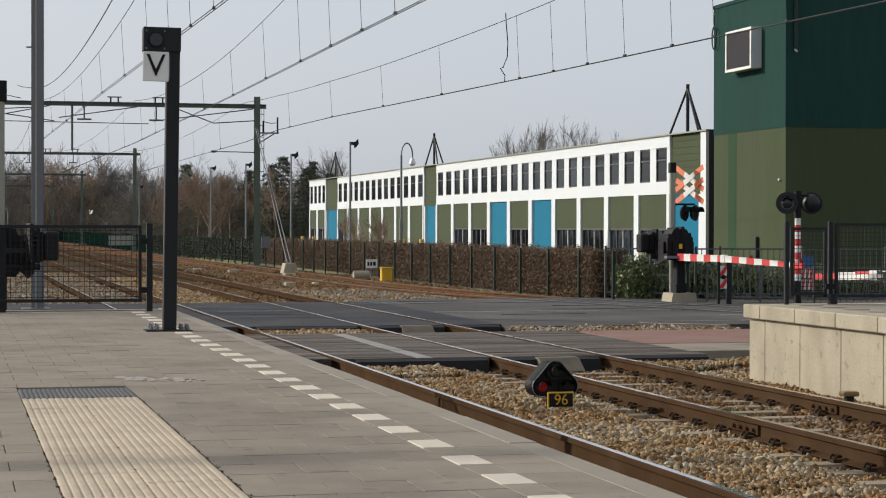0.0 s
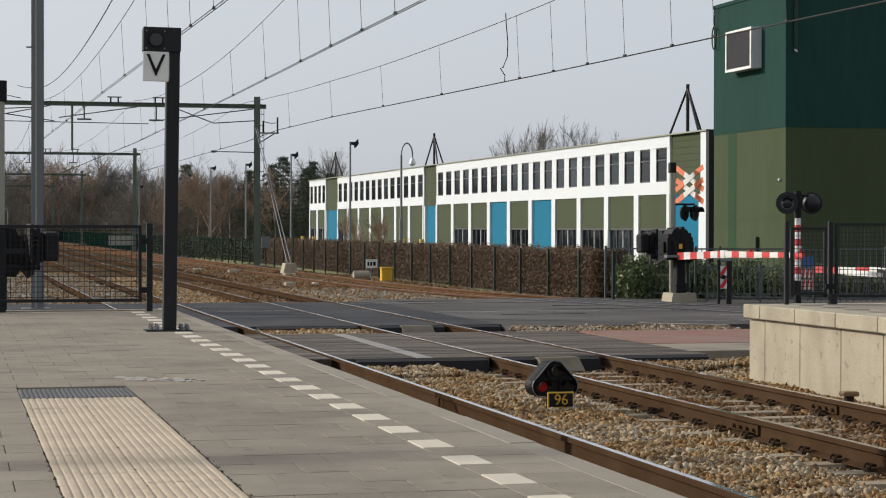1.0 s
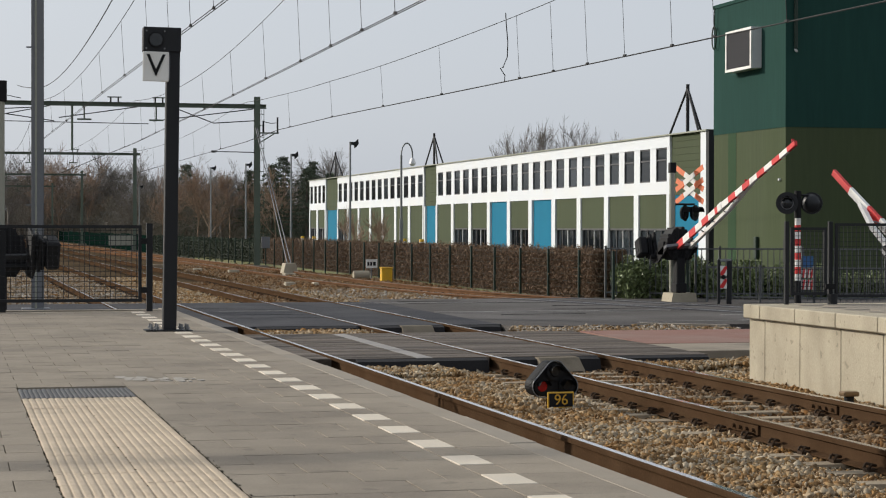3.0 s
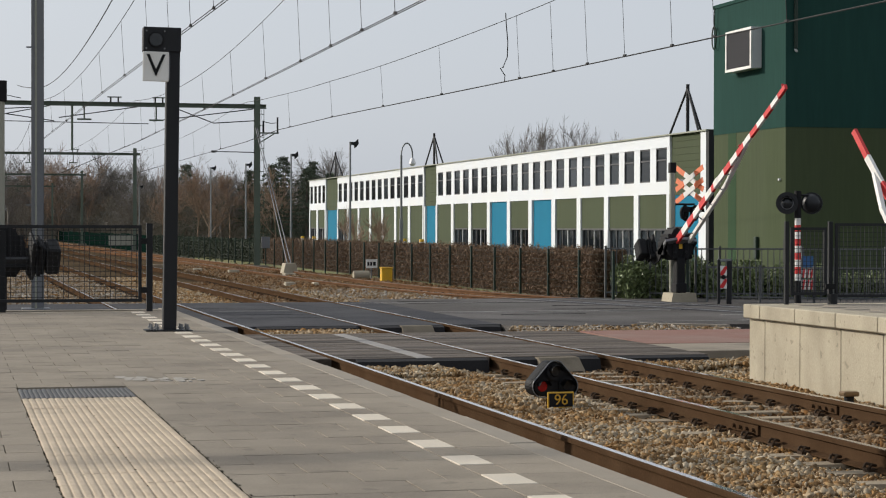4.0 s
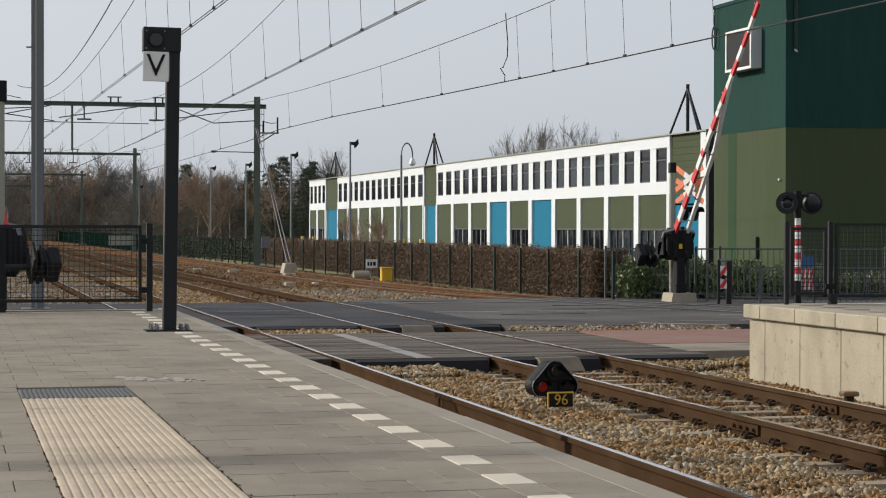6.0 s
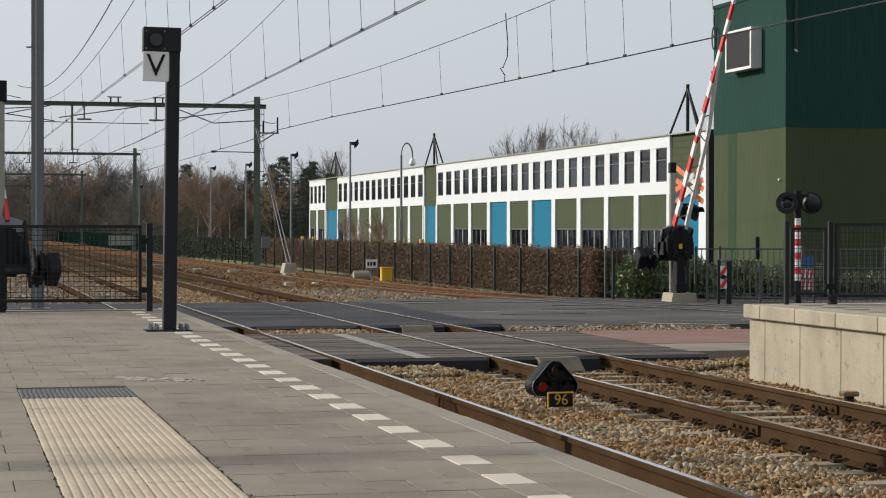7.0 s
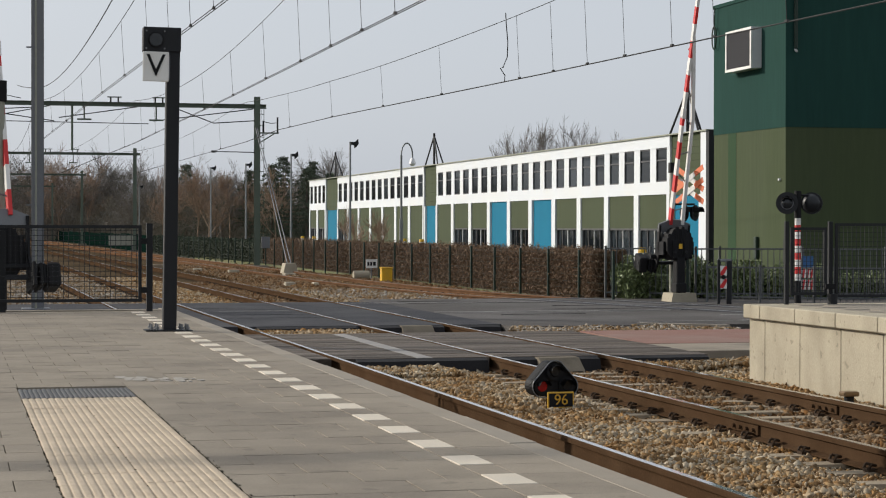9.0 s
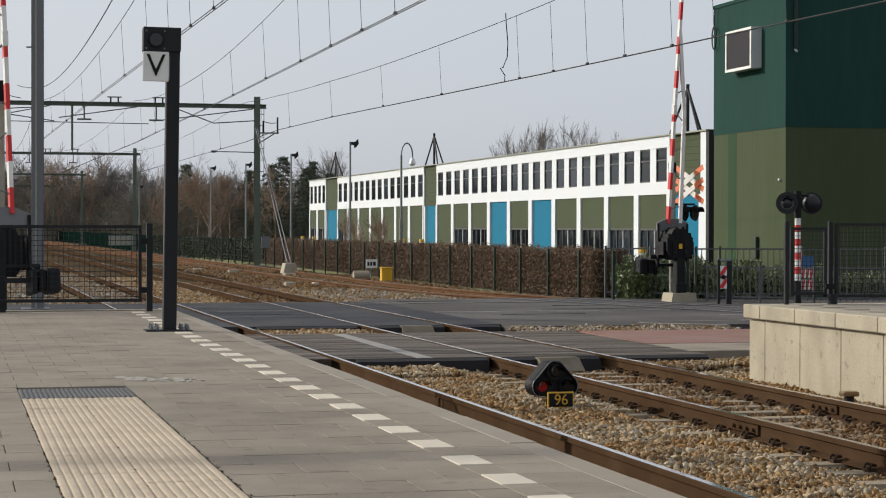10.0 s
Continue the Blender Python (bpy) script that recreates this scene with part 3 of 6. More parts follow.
    for k in range(26):
        t = k / 25
        cx, cy, w, h = 0.99 + 0.42 * t + g.uniform(-0.03, 0.03), 12.05 - 0.3 * t + g.uniform(-0.12, 0.12), g.uniform(0.012, 0.04), g.uniform(0.03, 0.10)
        slab("paint_smear", "", "", [(cx + w * math.cos(a), cy + h * math.sin(a)) for a in np.linspace(0, 5.6, 9)], P_TOP - 0.004, P_TOP + 0.0012 + 0.00012 * k, M["smear"], p)
    slab("end_edging", "", "", [(-12, 21.75), (2.37, 21.75), (2.37, 21.9), (-12, 21.9)], -0.4, P_TOP + 0.01, M["kerb"], p)


def platform_two():
    p = thing("platform_two", (0, 0, 0), "raised platform end with pale concrete panel retaining wall", "platform", kind="structure")
    slab("core", "", "", [(9.36, 2), (22, 2), (22, 22.2), (9.36, 22.2)], -0.5, P_TOP - 0.006, M["kerb"], p)
    y = 22.25
    for w in (0.47, 0.99, 1.06, 1.0, 1.02, 1.02, 1.02, 1.02, 1.02):
        bm = B()
        box(bm, 9.24, 9.40, y - w + 0.012, y, -0.45, P_TOP - 0.17, 0.006)
        part("wall_panel", bm, M["concrete"], p)
        bm = B()
        box(bm, 9.17, 9.60, y - w + 0.006, y + (0.03 if w < 0.8 else 0), P_TOP - 0.165, P_TOP, 0.012)
        part("coping_stone", bm, M["concrete"], p)
        y -= w
    bm = B()
    box(bm, 9.41, 22, 22.14, 22.26, -0.45, P_TOP - 0.17, 0.006)
    part("end_wall", bm, M["concrete"], p)
    bm = B()
    box(bm, 9.61, 22, 22.0, 22.28, P_TOP - 0.165, P_TOP, 0.01)
    part("end_coping", bm, M["concrete"], p)
    bm = B()
    box(bm, 0, 0.595, 0, 0.295, -0.03, 0.0, 0.004)
    sl = mesh_of("paving_slab", bm, M["kerb"])
    for i in range(4):
        for j in range(22):
            piece("paving_slab", sl, p, pose(9.62 + 0.6 * i + (0.3 if j % 2 else 0), 21.66 - 0.3 * j, P_TOP + rnd.uniform(-0.002, 0.003)))


# ---- the long white building ----
WX = 28.0


def window_mesh_set(w, h):
    bm = B()
    for z0, z1, y0, y1 in ((0, 0.05, 0, w), (h - 0.05, h, 0, w), (0.05, h - 0.05, 0, 0.05), (0.05, h - 0.05, w - 0.05, w), (h * 0.62, h * 0.62 + 0.06, 0.05, w - 0.05)):
        box(bm, 0.035, 0.11, y0, y1, z0, z1)
    fr = mesh_of("window_frame", bm, M["frame_grey"])
    bm = B()
    box(bm, 0.07, 0.085, 0.04, w - 0.04, 0.04, h - 0.04)
    return fr, mesh_of("pane", bm, M["pane"])


def white_building():
    b = thing("white_building", (0, 0, 0), "long two-storey white office building with olive panels and blue doors", "building")
    Z0, SILL, HEAD, ROOF, BAND, WIN0, WIN1 = -0.15, 0.0, 0.0, 5.36, 3.02, 3.53, 4.90
    # solid body behind the facade
    bm = B()
    box(bm, WX + 0.6, WX + 16, 71.9, 158.0, Z0, 5.2)
    part("body", bm, M["frame_grey"], b)
    bm = B()
    box(bm, WX - 0.08, WX + 16.2, 71.55, 158.2, ROOF, ROOF + 0.055)
    part("roof", bm, M["roof_edge"], b, "thin grey flat roof edge")
    sections = [(75.73, 115.19, 20, 10), (118.38, 146.17, 14, 7), (150.98, 158.0, 4, 2)]
    blue_bays = {0: (4, 6)}
    windowless = {0: (9,), 1: (0, 1, 2, 3, 4, 5), 2: ()}
    for si, (y0, y1, nw, nb) in enumerate(sections):
        pitch = (y1 - y0) / nw
        ww = pitch * 0.64
        fr, pn = window_mesh_set(ww, WIN1 - WIN0)
        # bands above, between and below
        for z0, z1, nm in ((WIN1, ROOF, "parapet"), (BAND, WIN0, "floor_band")):
            bm = B()
            box(bm, WX, WX + 0.6, y0, y1, z0, z1)
            part(nm, bm, M["white_wall"], b)
        for i in range(nw + 1):
            c = y0 + i * pitch
            bm = B()
            box(bm, WX + 0.02, WX + 0.45, max(y0, c - (pitch - ww) / 2), min(y1, c + (pitch - ww) / 2), WIN0, WIN1)
            part("pier", bm, M["white_wall"], b)
        for i in range(nw):
            win = new("window")
            win.parent = b
            win.matrix_basis = pose(WX, y0 + i * pitch + (pitch - ww) / 2, WIN0)
            piece("window_frame", fr, win, Matrix())
            piece("pane", pn, win, Matrix())
        bp = (y1 - y0) / nb
        cw = 0.58
        for i in range(nb + 1):
            c = y0 + i * bp
            bm = B()
            box(bm, WX - 0.02, WX + 0.55, max(y0, c - cw / 2), min(y1, c + cw / 2), Z0, BAND)
            part("column", bm, M["white_wall"], b)
        for i in range(nb):
            a, e = y0 + i * bp + cw / 2, y0 + (i + 1) * bp - cw / 2
            if i in blue_bays.get(si, ()):
                bm = B()
                box(bm, WX + 0.09, WX + 0.5, a, e, Z0, BAND)
                part("door", bm, M["blue_door"], b, "tall blue panelled door")
                continue
            low = Z0 if i in windowless[si] else 1.62
            bm = B()
            box(bm, WX + 0.05, WX + 0.5, a, e, low, BAND)
            part("panel", bm, M["olive"], b, "olive green cladding panel")
            if low > 0:
                win = new("window")
                win.parent = b
                bm = B()
                box(bm, WX + 0.03, WX + 0.3, a, e, 1.56, 1.64)
                part("lintel", bm, M["frame_grey"], win)
                for k in range(5):
                    yy = a + (e - a - 0.06) * k / 4
                    bm = B()
                    box(bm, WX + 0.08, WX + 0.18, yy, yy + 0.06, Z0, 1.56)
                    part("mullion", bm, M["reveal" if k == 2 else "frame_grey"], win)
                bm = B()
                box(bm, WX + 0.13, WX + 0.15, a, e, Z0, 1.56)
                part("pane", bm, M["pane"], win)
    # olive stair bays with a blue door below and a tripod mast on the roof
    for y0, y1 in ((72.32, 75.73), (115.19, 118.38), (146.17, 150.98)):
        n = 9
        for k in range(n):
            z0 = BAND - 0.05 + k * (ROOF - BAND + 0.05) / n
            z1 = BAND - 0.05 + (k + 1) * (ROOF - BAND + 0.05) / n - 0.008
            bm = B()
            box(bm, WX + 0.10, WX + 0.5, y0, y1, z0, z1)
            part("siding_board", bm, M["olive"], b)
        bm = B()
        box(bm, WX + 0.14, WX + 0.5, y0 + 0.25, y1 - 0.25, Z0, BAND - 0.05)
        part("door", bm, M["blue_door"], b, "tall blue panelled door")
        for a, e in ((y0, y0 + 0.24), (y1 - 0.24, y1)):
            bm = B()
            box(bm, WX + 0.02, WX + 0.5, a, e, Z0, BAND - 0.05)
            part("column", bm, M["white_wall"], b)
        m = thing("roof_mast", (WX + 0.5, (y0 + y1) / 2 + 1.0, ROOF + 0.055), "dark steel tripod mast on a flat roof", "mast", group="roof masts")
        bm = B()
        rod(bm, (0, 0, 0), (0, 0, 1.95), 0.07)
        part("pole", bm, M["anthracite"], m)
        for dx, dy in ((-0.2, -1.7), (-0.2, 1.5), (0.6, 0)):
            bm = B()
            rod(bm, (dx, dy, 0), (0, 0, 1.8), 0.045)
            part("stay", bm, M["anthracite"], m)
    bm = B()
    box(bm, WX, WX + 0.6, 71.75, 72.32, Z0, ROOF)
    part("end_pier", bm, M["white_wall"], b)
    bm = B()
    box(bm, WX + 0.0, WX + 16, 71.45, 71.75, Z0, ROOF + 0.02)
    part("end_wall", bm, M["anthracite"], b, "dark end wall")


# ---- the green hall ----
GX = 22.0


def green_hall():
    b = thing("green_hall", (0, 0, 0), "tall windowless green hall, dark green above olive", "building")
    y0, y1, split, top = 50.5, 55.72, 4.40, 9.6
    bm = B()
    box(bm, GX, GX + 40, y0, y1, -0.2, split)
    part("lower_wall", bm, M["green_lower"], b, "olive green painted lower wall")
    bm = B()
    box(bm, GX - 0.012, GX + 40, y0 - 0.012, y1 + 0.012, split, 8.12)
    part("upper_wall", bm, M["green_upper"], b, "dark green painted upper wall")
    bm = B()
    box(bm, GX - 0.04, GX + 40, y0 - 0.04, y1 + 0.04, 8.12, 8.22)
    part("roof_edge", bm, M["green_upper"], b)
    bm = B()
    box(bm, GX - 0.008, GX + 0.1, 54.0, 54.6, -0.2, split)
    part("wall_stripe", bm, M["green_stripe"], b, "dark green painted stripe")
    bm = B()
    rod(bm, (22.26, y0 - 0.07, 6.52), (22.26, y0 - 0.07, 8.1), 0.055, seg=8)
    rod(bm, (22.26, y0 - 0.07, 8.1), (22.26, y0 + 0.2, 8.2), 0.055, seg=8)
    part("conduit", bm, M["fence_green"], b, "dark green pipe")
    bm = B()
    rod(bm, (27.2, y0 - 0.05, 0.0), (27.2, y0 - 0.05, 8.1), 0.05, seg=8)
    part("conduit", bm, M["green_upper"], b)
    bm = B()
    rod(bm, (22.26, y0 - 0.12, 6.44), (22.26, y0 - 0.02, 6.50), 0.035, seg=10)
    part("floodlight", bm, M["alu"], b, "tiny pale floodlight")
    bm = B()
    rod(bm, (GX - 0.06, 50.85, 2.98), (GX, 50.85, 2.98), 0.04, seg=12)
    part("wall_lamp", bm, M["alu"], b, "small round wall lamp")
    bm = B()
    pts = [(GX - 0.1, 55.5 - 0.16 * math.cos(a) * (1 if k < 2 else -1), 7.25 + 0.33 * math.sin(a)) for k in range(1) for a in np.linspace(0, 2 * math.pi, 17)]
    for p, q in zip(pts, pts[1:]):
        rod(bm, p, q, 0.022, seg=5)
    rod(bm, (GX - 0.1, 55.5, 7.5), (GX - 0.1, 55.45, 8.15), 0.018, seg=5)
    part("cable_loop", bm, M["fence_green"], b, "coiled dark cable")
    for yy, w, h in ((52.4, 0.17, 1.42),):
        bm = B()
        box(bm, GX - 0.10, GX - 0.01, yy - w / 2, yy + w / 2, 0.8, h, 0.015)
        part("wall_box", bm, M["fence_green"], b, "dark green wall cabinet")
    s = thing("wall_screen", (GX, 53.1, 6.69), "grey box screen with a white rim on a green wall", "screen")
    bm = B()
    box(bm, -0.30, 0.0, -0.95, 0.95, -0.58, 0.58, 0.01)
    part("casing", bm, M["alu"], s)
    bm = B()
    box(bm, -0.308, -0.29, -0.86, 0.86, -0.50, 0.50)
    part("face", bm, M["screen"], s, "dark grey screen face")
    bm = B()
    for a in ((-0.95, 0.95, 0.50, 0.58), (-0.95, 0.95, -0.58, -0.50), (-0.95, -0.86, -0.5, 0.5), (0.86, 0.95, -0.5, 0.5)):
        box(bm, -0.33, -0.301, *a)
    part("rim", bm, M["signal_white"], s, "white rim")


ground()
bed()
crossing()
platform_one()
platform_two()
white_building()
green_hall()
NEAR_SL = [(9.06, 24.5, 0.6, True)]
FAR_SL = [(44.3, 66, 0.6, True)]
track("track_near", "main line track with shiny rails beside the platform", RAILS["near"], -20, 600, [(9.06, 24.5, 0.6, False)] + FAR_SL, M["rail_top"])
track("track_middle", "main line track with shiny rails in ballast", RAILS["middle"], -20, 600, NEAR_SL + FAR_SL, M["rail_top"])
siding()
joint_plates()
stones("grey and tan broken ballast stones between the rails", M["stone"], 3, (
    (4.9, 6.3, 11.5, 24.6, 2000, 0.020, -0.164), (6.25, 6.78, 12.5, 24.7, 1700, 0.019, -0.208), (8.85, 10.0, 17, 25.3, 1500, 0.021, -0.165),
    (8.45, 10.4, 23.9, 24.95, 1200, 0.022, -0.10), (4.9, 6.0, 23.3, 24.62, 1600, 0.020, -0.110), (4.92, 6.75, 31.0, 33.1, 1000, 0.024, -0.085)))
stones("dark brown dirty ballast stones between the rails", M["stone_dirty"], 7, (
    (6.86, 8.28, 13, 24.5, 1400, 0.022, -0.203), (8.37, 8.9, 16, 25.2, 1400, 0.022, -0.205), (6.9, 9.2, 30.9, 33.2, 500, 0.022, -0.20)))
stones("pale grey broken stones beside the road", M["stone_pale"], 5, (
    (9.2, 12.75, 30.95, 32.6, 900, 0.024, -0.045), (9.3, 12.2, 45.7, 56.0, 300, 0.028, -0.10), (3.35, 4.75, 44.1, 80, 330, 0.026, -0.175), (-1.0, 3.2, 44.1, 85, 240, 0.028, -0.16)))
stones("brown dirty ballast stones beyond the crossing", M["stone_dirty"], 4, (
    (8.4, 10.2, 44.1, 66, 420, 0.024, -0.145), (10.2, 11.5, 52, 66, 420, 0.024, -0.115), (6.87, 8.28, 44.1, 66, 260, 0.024, -0.175), (13.3, 14.8, 50, 75, 180, 0.026, -0.14),
    (11.3, 12.7, 54, 70, 160, 0.026, -0.13), (9.5, 14.0, 66, 95, 90, 0.030, -0.12)))
stones("tan broken ballast stones between the main tracks", M["stone"], 6, (
    (4.85, 6.77, 44.1, 72, 420, 0.024, -0.155), (8.4, 10.0, 44.1, 56, 120, 0.026, -0.10)))

# ---- lettering ----
def letters(text, size, material, parent, m, label=""):
    """Flat letters in the built-in font, in the plane x, z of m."""
    cu = bpy.data.curves.new("lettering", "FONT")
    cu.body, cu.size, cu.align_x, cu.align_y, cu.extrude = text, size, "CENTER", "CENTER", 0.002
    tmp = new("lettering_source", cu)
    me = bpy.data.meshes.new_from_object(tmp.evaluated_get(bpy.context.evaluated_depsgraph_get()))
    bpy.data.objects.remove(tmp)
    me.materials.clear()
    me.materials.append(material)
    ob = new("lettering", me)
    ob.parent = parent
    ob.matrix_basis = m @ pose(0, 0, 0, 90, 0, 0)
    if label:
        ob["label"] = label
    return ob


def disc_lamp(parent, at, r, depth, turn, lens, name="lamp", hood=True):
    """A round signal lamp that looks along -y before its turn, with a lens and a hood."""
    ob = new(name)
    ob.parent = parent
    ob.matrix_basis = pose(*at, 0, 0, turn)
    bm = B()
    rod(bm, (0, 0, 0), (0, depth, 0), r, r * 0.8, seg=20)
    part("lamp_body", bm, M["black"], ob)
    bm = B()
    rod(bm, (0, -0.012, 0), (0, -0.002, 0), r * 0.52, r * 0.6, seg=18)
    part("lens", bm, lens, ob)
    if hood:
        bm = B()
        n = 12
        vs = []
        for i in range(n + 1):
            a = math.pi * (0.05 + 0.9 * i / n)
            for rr, y in ((0.80, 0), (0.74, -r * 0.9)):
                vs.append(bm.verts.new((math.cos(a) * r * rr, y, math.sin(a) * r * rr)))
        for i in range(n):
            bm.faces.new((vs[2 * i], vs[2 * i + 1], vs[2 * i + 3], vs[2 * i + 2]))
        bmesh.ops.solidify(bm, geom=bm.faces[:], thickness=0.008)
        part("hood", bm, M["black"], ob)
    return ob


def dome(bm, at, r, depth, rings=5, seg=18):
    """A rounded cap on the plane y = at[1] that bulges along y by depth."""
    last = [bm.verts.new((at[0] + r * math.cos(6.2832 * i / seg), at[1], at[2] + r * math.sin(6.2832 * i / seg))) for i in range(seg)]
    bm.faces.new(last)
    for k in range(1, rings):
        a = math.pi / 2 * k / rings
        ring = [bm.verts.new((at[0] + r * math.cos(a) * math.cos(6.2832 * i / seg), at[1] + depth * math.sin(a), at[2] + r * math.cos(a) * math.sin(6.2832 * i / seg))) for i in range(seg)]
        for i in range(seg):
            bm.faces.new((last[i], last[(i + 1) % seg], ring[(i + 1) % seg], ring[i]))
        last = ring
    bm.faces.new(last)
    return bm


def round_lamp(parent, at, turn):
    """A crossing lamp: a black disc with a bulging lens before it and a rounded housing behind."""
    ob = new("lamp")
    ob.parent = parent
    ob.matrix_basis = pose(*at, 0, 0, turn)
    bm = B()
    rod(bm, (0, -0.01, 0), (0, 0.012, 0), 0.235, seg=28)
    part("backboard", bm, M["lamp_black"], ob)
    bm = B()
    dome(bm, (0, 0.012, 0), 0.20, 0.17)
    part("housing", bm, M["lamp_black"], ob, smooth=True)
    bm = B()
    rod(bm, (0, -0.03, 0), (0, -0.01, 0), 0.135, seg=24)
    part("lens_ring", bm, M["galva"], ob)
    bm = B()
    dome(bm, (0, -0.03, 0), 0.12, -0.07)
    part("lens", bm, M["dark_lens"], ob, smooth=True)
    bm = B()
    n = 12
    vs = []
    for i in range(n + 1):
        a = math.pi * (0.1 + 0.8 * i / n)
        for rr, y in ((0.15, -0.01), (0.145, -0.15)):
            vs.append(bm.verts.new((math.cos(a) * rr, y, math.sin(a) * rr)))
    for i in range(n):
        bm.faces.new((vs[2 * i], vs[2 * i + 1], vs[2 * i + 3], vs[2 * i + 2]))
    bmesh.ops.solidify(bm, geom=bm.faces[:], thickness=0.006)
    part("hood", bm, M["lamp_black"], ob)


# ---- station furniture ----
def departure_post():
    s = thing("signal_post", (1.86, 17.44, P_TOP), "black steel signal post with a white letter plate", "signal")
    s.matrix_world = pose(1.86, 17.44, P_TOP, 0, 0.75, 0)
    bm = B()
    box(bm, -0.057, 0.057, -0.057, 0.057, 0.0, 2.615, 0.006)
    part("post", bm, M["anthracite"], s)
    bm = B()
    box(bm, -0.21, 0.19, -0.12, 0.12, 0.0, 0.012)
    part("base_plate", bm, M["anthracite"], s)
    for x in (-0.16, -0.11, 0.10, 0.15):
        for y in (-0.08, 0.08):
            bm = B()
            rod(bm, (x, y, 0.012), (x, y, 0.062), 0.009, seg=6)
            rod(bm, (x, y, 0.022), (x, y, 0.038), 0.017, seg=6)
            part("bolt", bm, M["galva"], s, "galvanised anchor bolt")
    bm = B()
    box(bm, -0.262, 0.062, -0.075, 0.06, 2.41, 2.62, 0.006)
    head = part("head", bm, M["anthracite"], s)
    bm = B()
    rod(bm, (-0.155, -0.095, 2.51), (-0.155, -0.074, 2.51), 0.067, seg=24)
    rim = part("lens_rim", bm, M["black"], head)
    bm = B()
    rod(bm, (-0.155, -0.101, 2.51), (-0.155, -0.096, 2.51), 0.055, seg=24)
    part("lens", bm, M["dark_lens"], head, "unlit dark lens")
    for x, z in ((-0.235, 2.585), (-0.08, 2.585), (-0.235, 2.435), (-0.08, 2.435)):
        bm = B()
        rod(bm, (x, -0.082, z), (x, -0.074, z), 0.008, seg=8)
        part("screw", bm, M["galva"], head)
    bm = B()
    box(bm, -0.265, -0.042, -0.085, -0.07, 2.15, 2.407, 0.006)
    plate = part("letter_plate", bm, M["signal_white"], s, "white plate with a black letter V")
    letters("V", 0.27, M["black"], plate, pose(-0.153, -0.089, 2.28))
    bm = B()
    box(bm, -0.05, -0.03, -0.069, -0.055, 2.18, 2.38)
    part("plate_bracket", bm, M["galva"], s)


def mesh_panel(parent, w, h, z0, pitch, rail, material, y=0.0, x0=0.0):
    """A framed panel of welded mesh in the plane x, z."""
    fr = B()
    for a in ((x0, x0 + w, z0, z0 + rail), (x0, x0 + w, z0 + h - rail, z0 + h), (x0, x0 + rail, z0 + rail, z0 + h - rail), (x0 + w - rail, x0 + w, z0 + rail, z0 + h - rail)):
        box(fr, a[0], a[1], y - rail / 2, y + rail / 2, a[2], a[3])
    frame_ob = part("gate_frame", fr, material, parent)
    bm = B()
    n = int(w / pitch)
    for i in range(1, n):
        rod(bm, (x0 + i * w / n, y, z0 + rail), (x0 + i * w / n, y, z0 + h - rail), 0.0042, seg=4, caps=False)
    n = int(h / pitch)
    for i in range(1, n):
        rod(bm, (x0 + rail, y + 0.005, z0 + i * h / n), (x0 + w - rail, y + 0.005, z0 + i * h / n), 0.0042, seg=4, caps=False)
    m = part("wire_mesh", bm, material, frame_ob)
    m["kind"] = "stuff"
    return frame_ob


def gates():
    g = thing("platform_gate", (0, 21.5, P_TOP), "closed black wire-mesh gate at a platform end", "gate")
    mesh_panel(g, 1.80, 0.815, 0.105, 0.054, 0.034, M["anthracite"], x0=0.20)
    for x, top in ((0.555, 0.86), (2.09, 0.94)):
        bm = B()
        box(bm, x - 0.032, x + 0.032, -0.032 + 0.07, 0.032 + 0.07, 0.0, top, 0.004)
        part("post", bm, M["anthracite"], g)
    for z in (0.2, 0.72):
        bm = B()
        box(bm, 1.99, 2.06, -0.02, 0.06, z, z + 0.06)
        part("hinge", bm, M["black"], g)
    g = thing("platform_gate", (9.42, 22.0, P_TOP), "black mesh gate and fence on a platform end", "gate")
    for x, top, y in ((0.18, 0.98, 0.0), (0.76, 0.98, 0.05)):
        bm = B()
        box(bm, x - 0.025, x + 0.025, y - 0.025, y + 0.025, 0.0, top, 0.004)
        part("post", bm, M["anthracite"], g)
    mesh_panel(g, 0.46, 0.80, 0.11, 0.05, 0.034, M["anthracite"], x0=0.23)
    mesh_panel(g, 1.8, 0.88, 0.08, 0.054, 0.034, M["anthracite"], x0=0.80)
    bm = B()
    rod(bm, (0.74, -0.06, 0.0), (0.74, -0.06, 0.12), 0.06, seg=12)
    part("gate_stop", bm, M["anthracite"], g)
    bm = B()
    box(bm, 0.66, 0.78, -0.05, 0.02, 0.18, 0.24)
    part("latch", bm, M["black"], g)


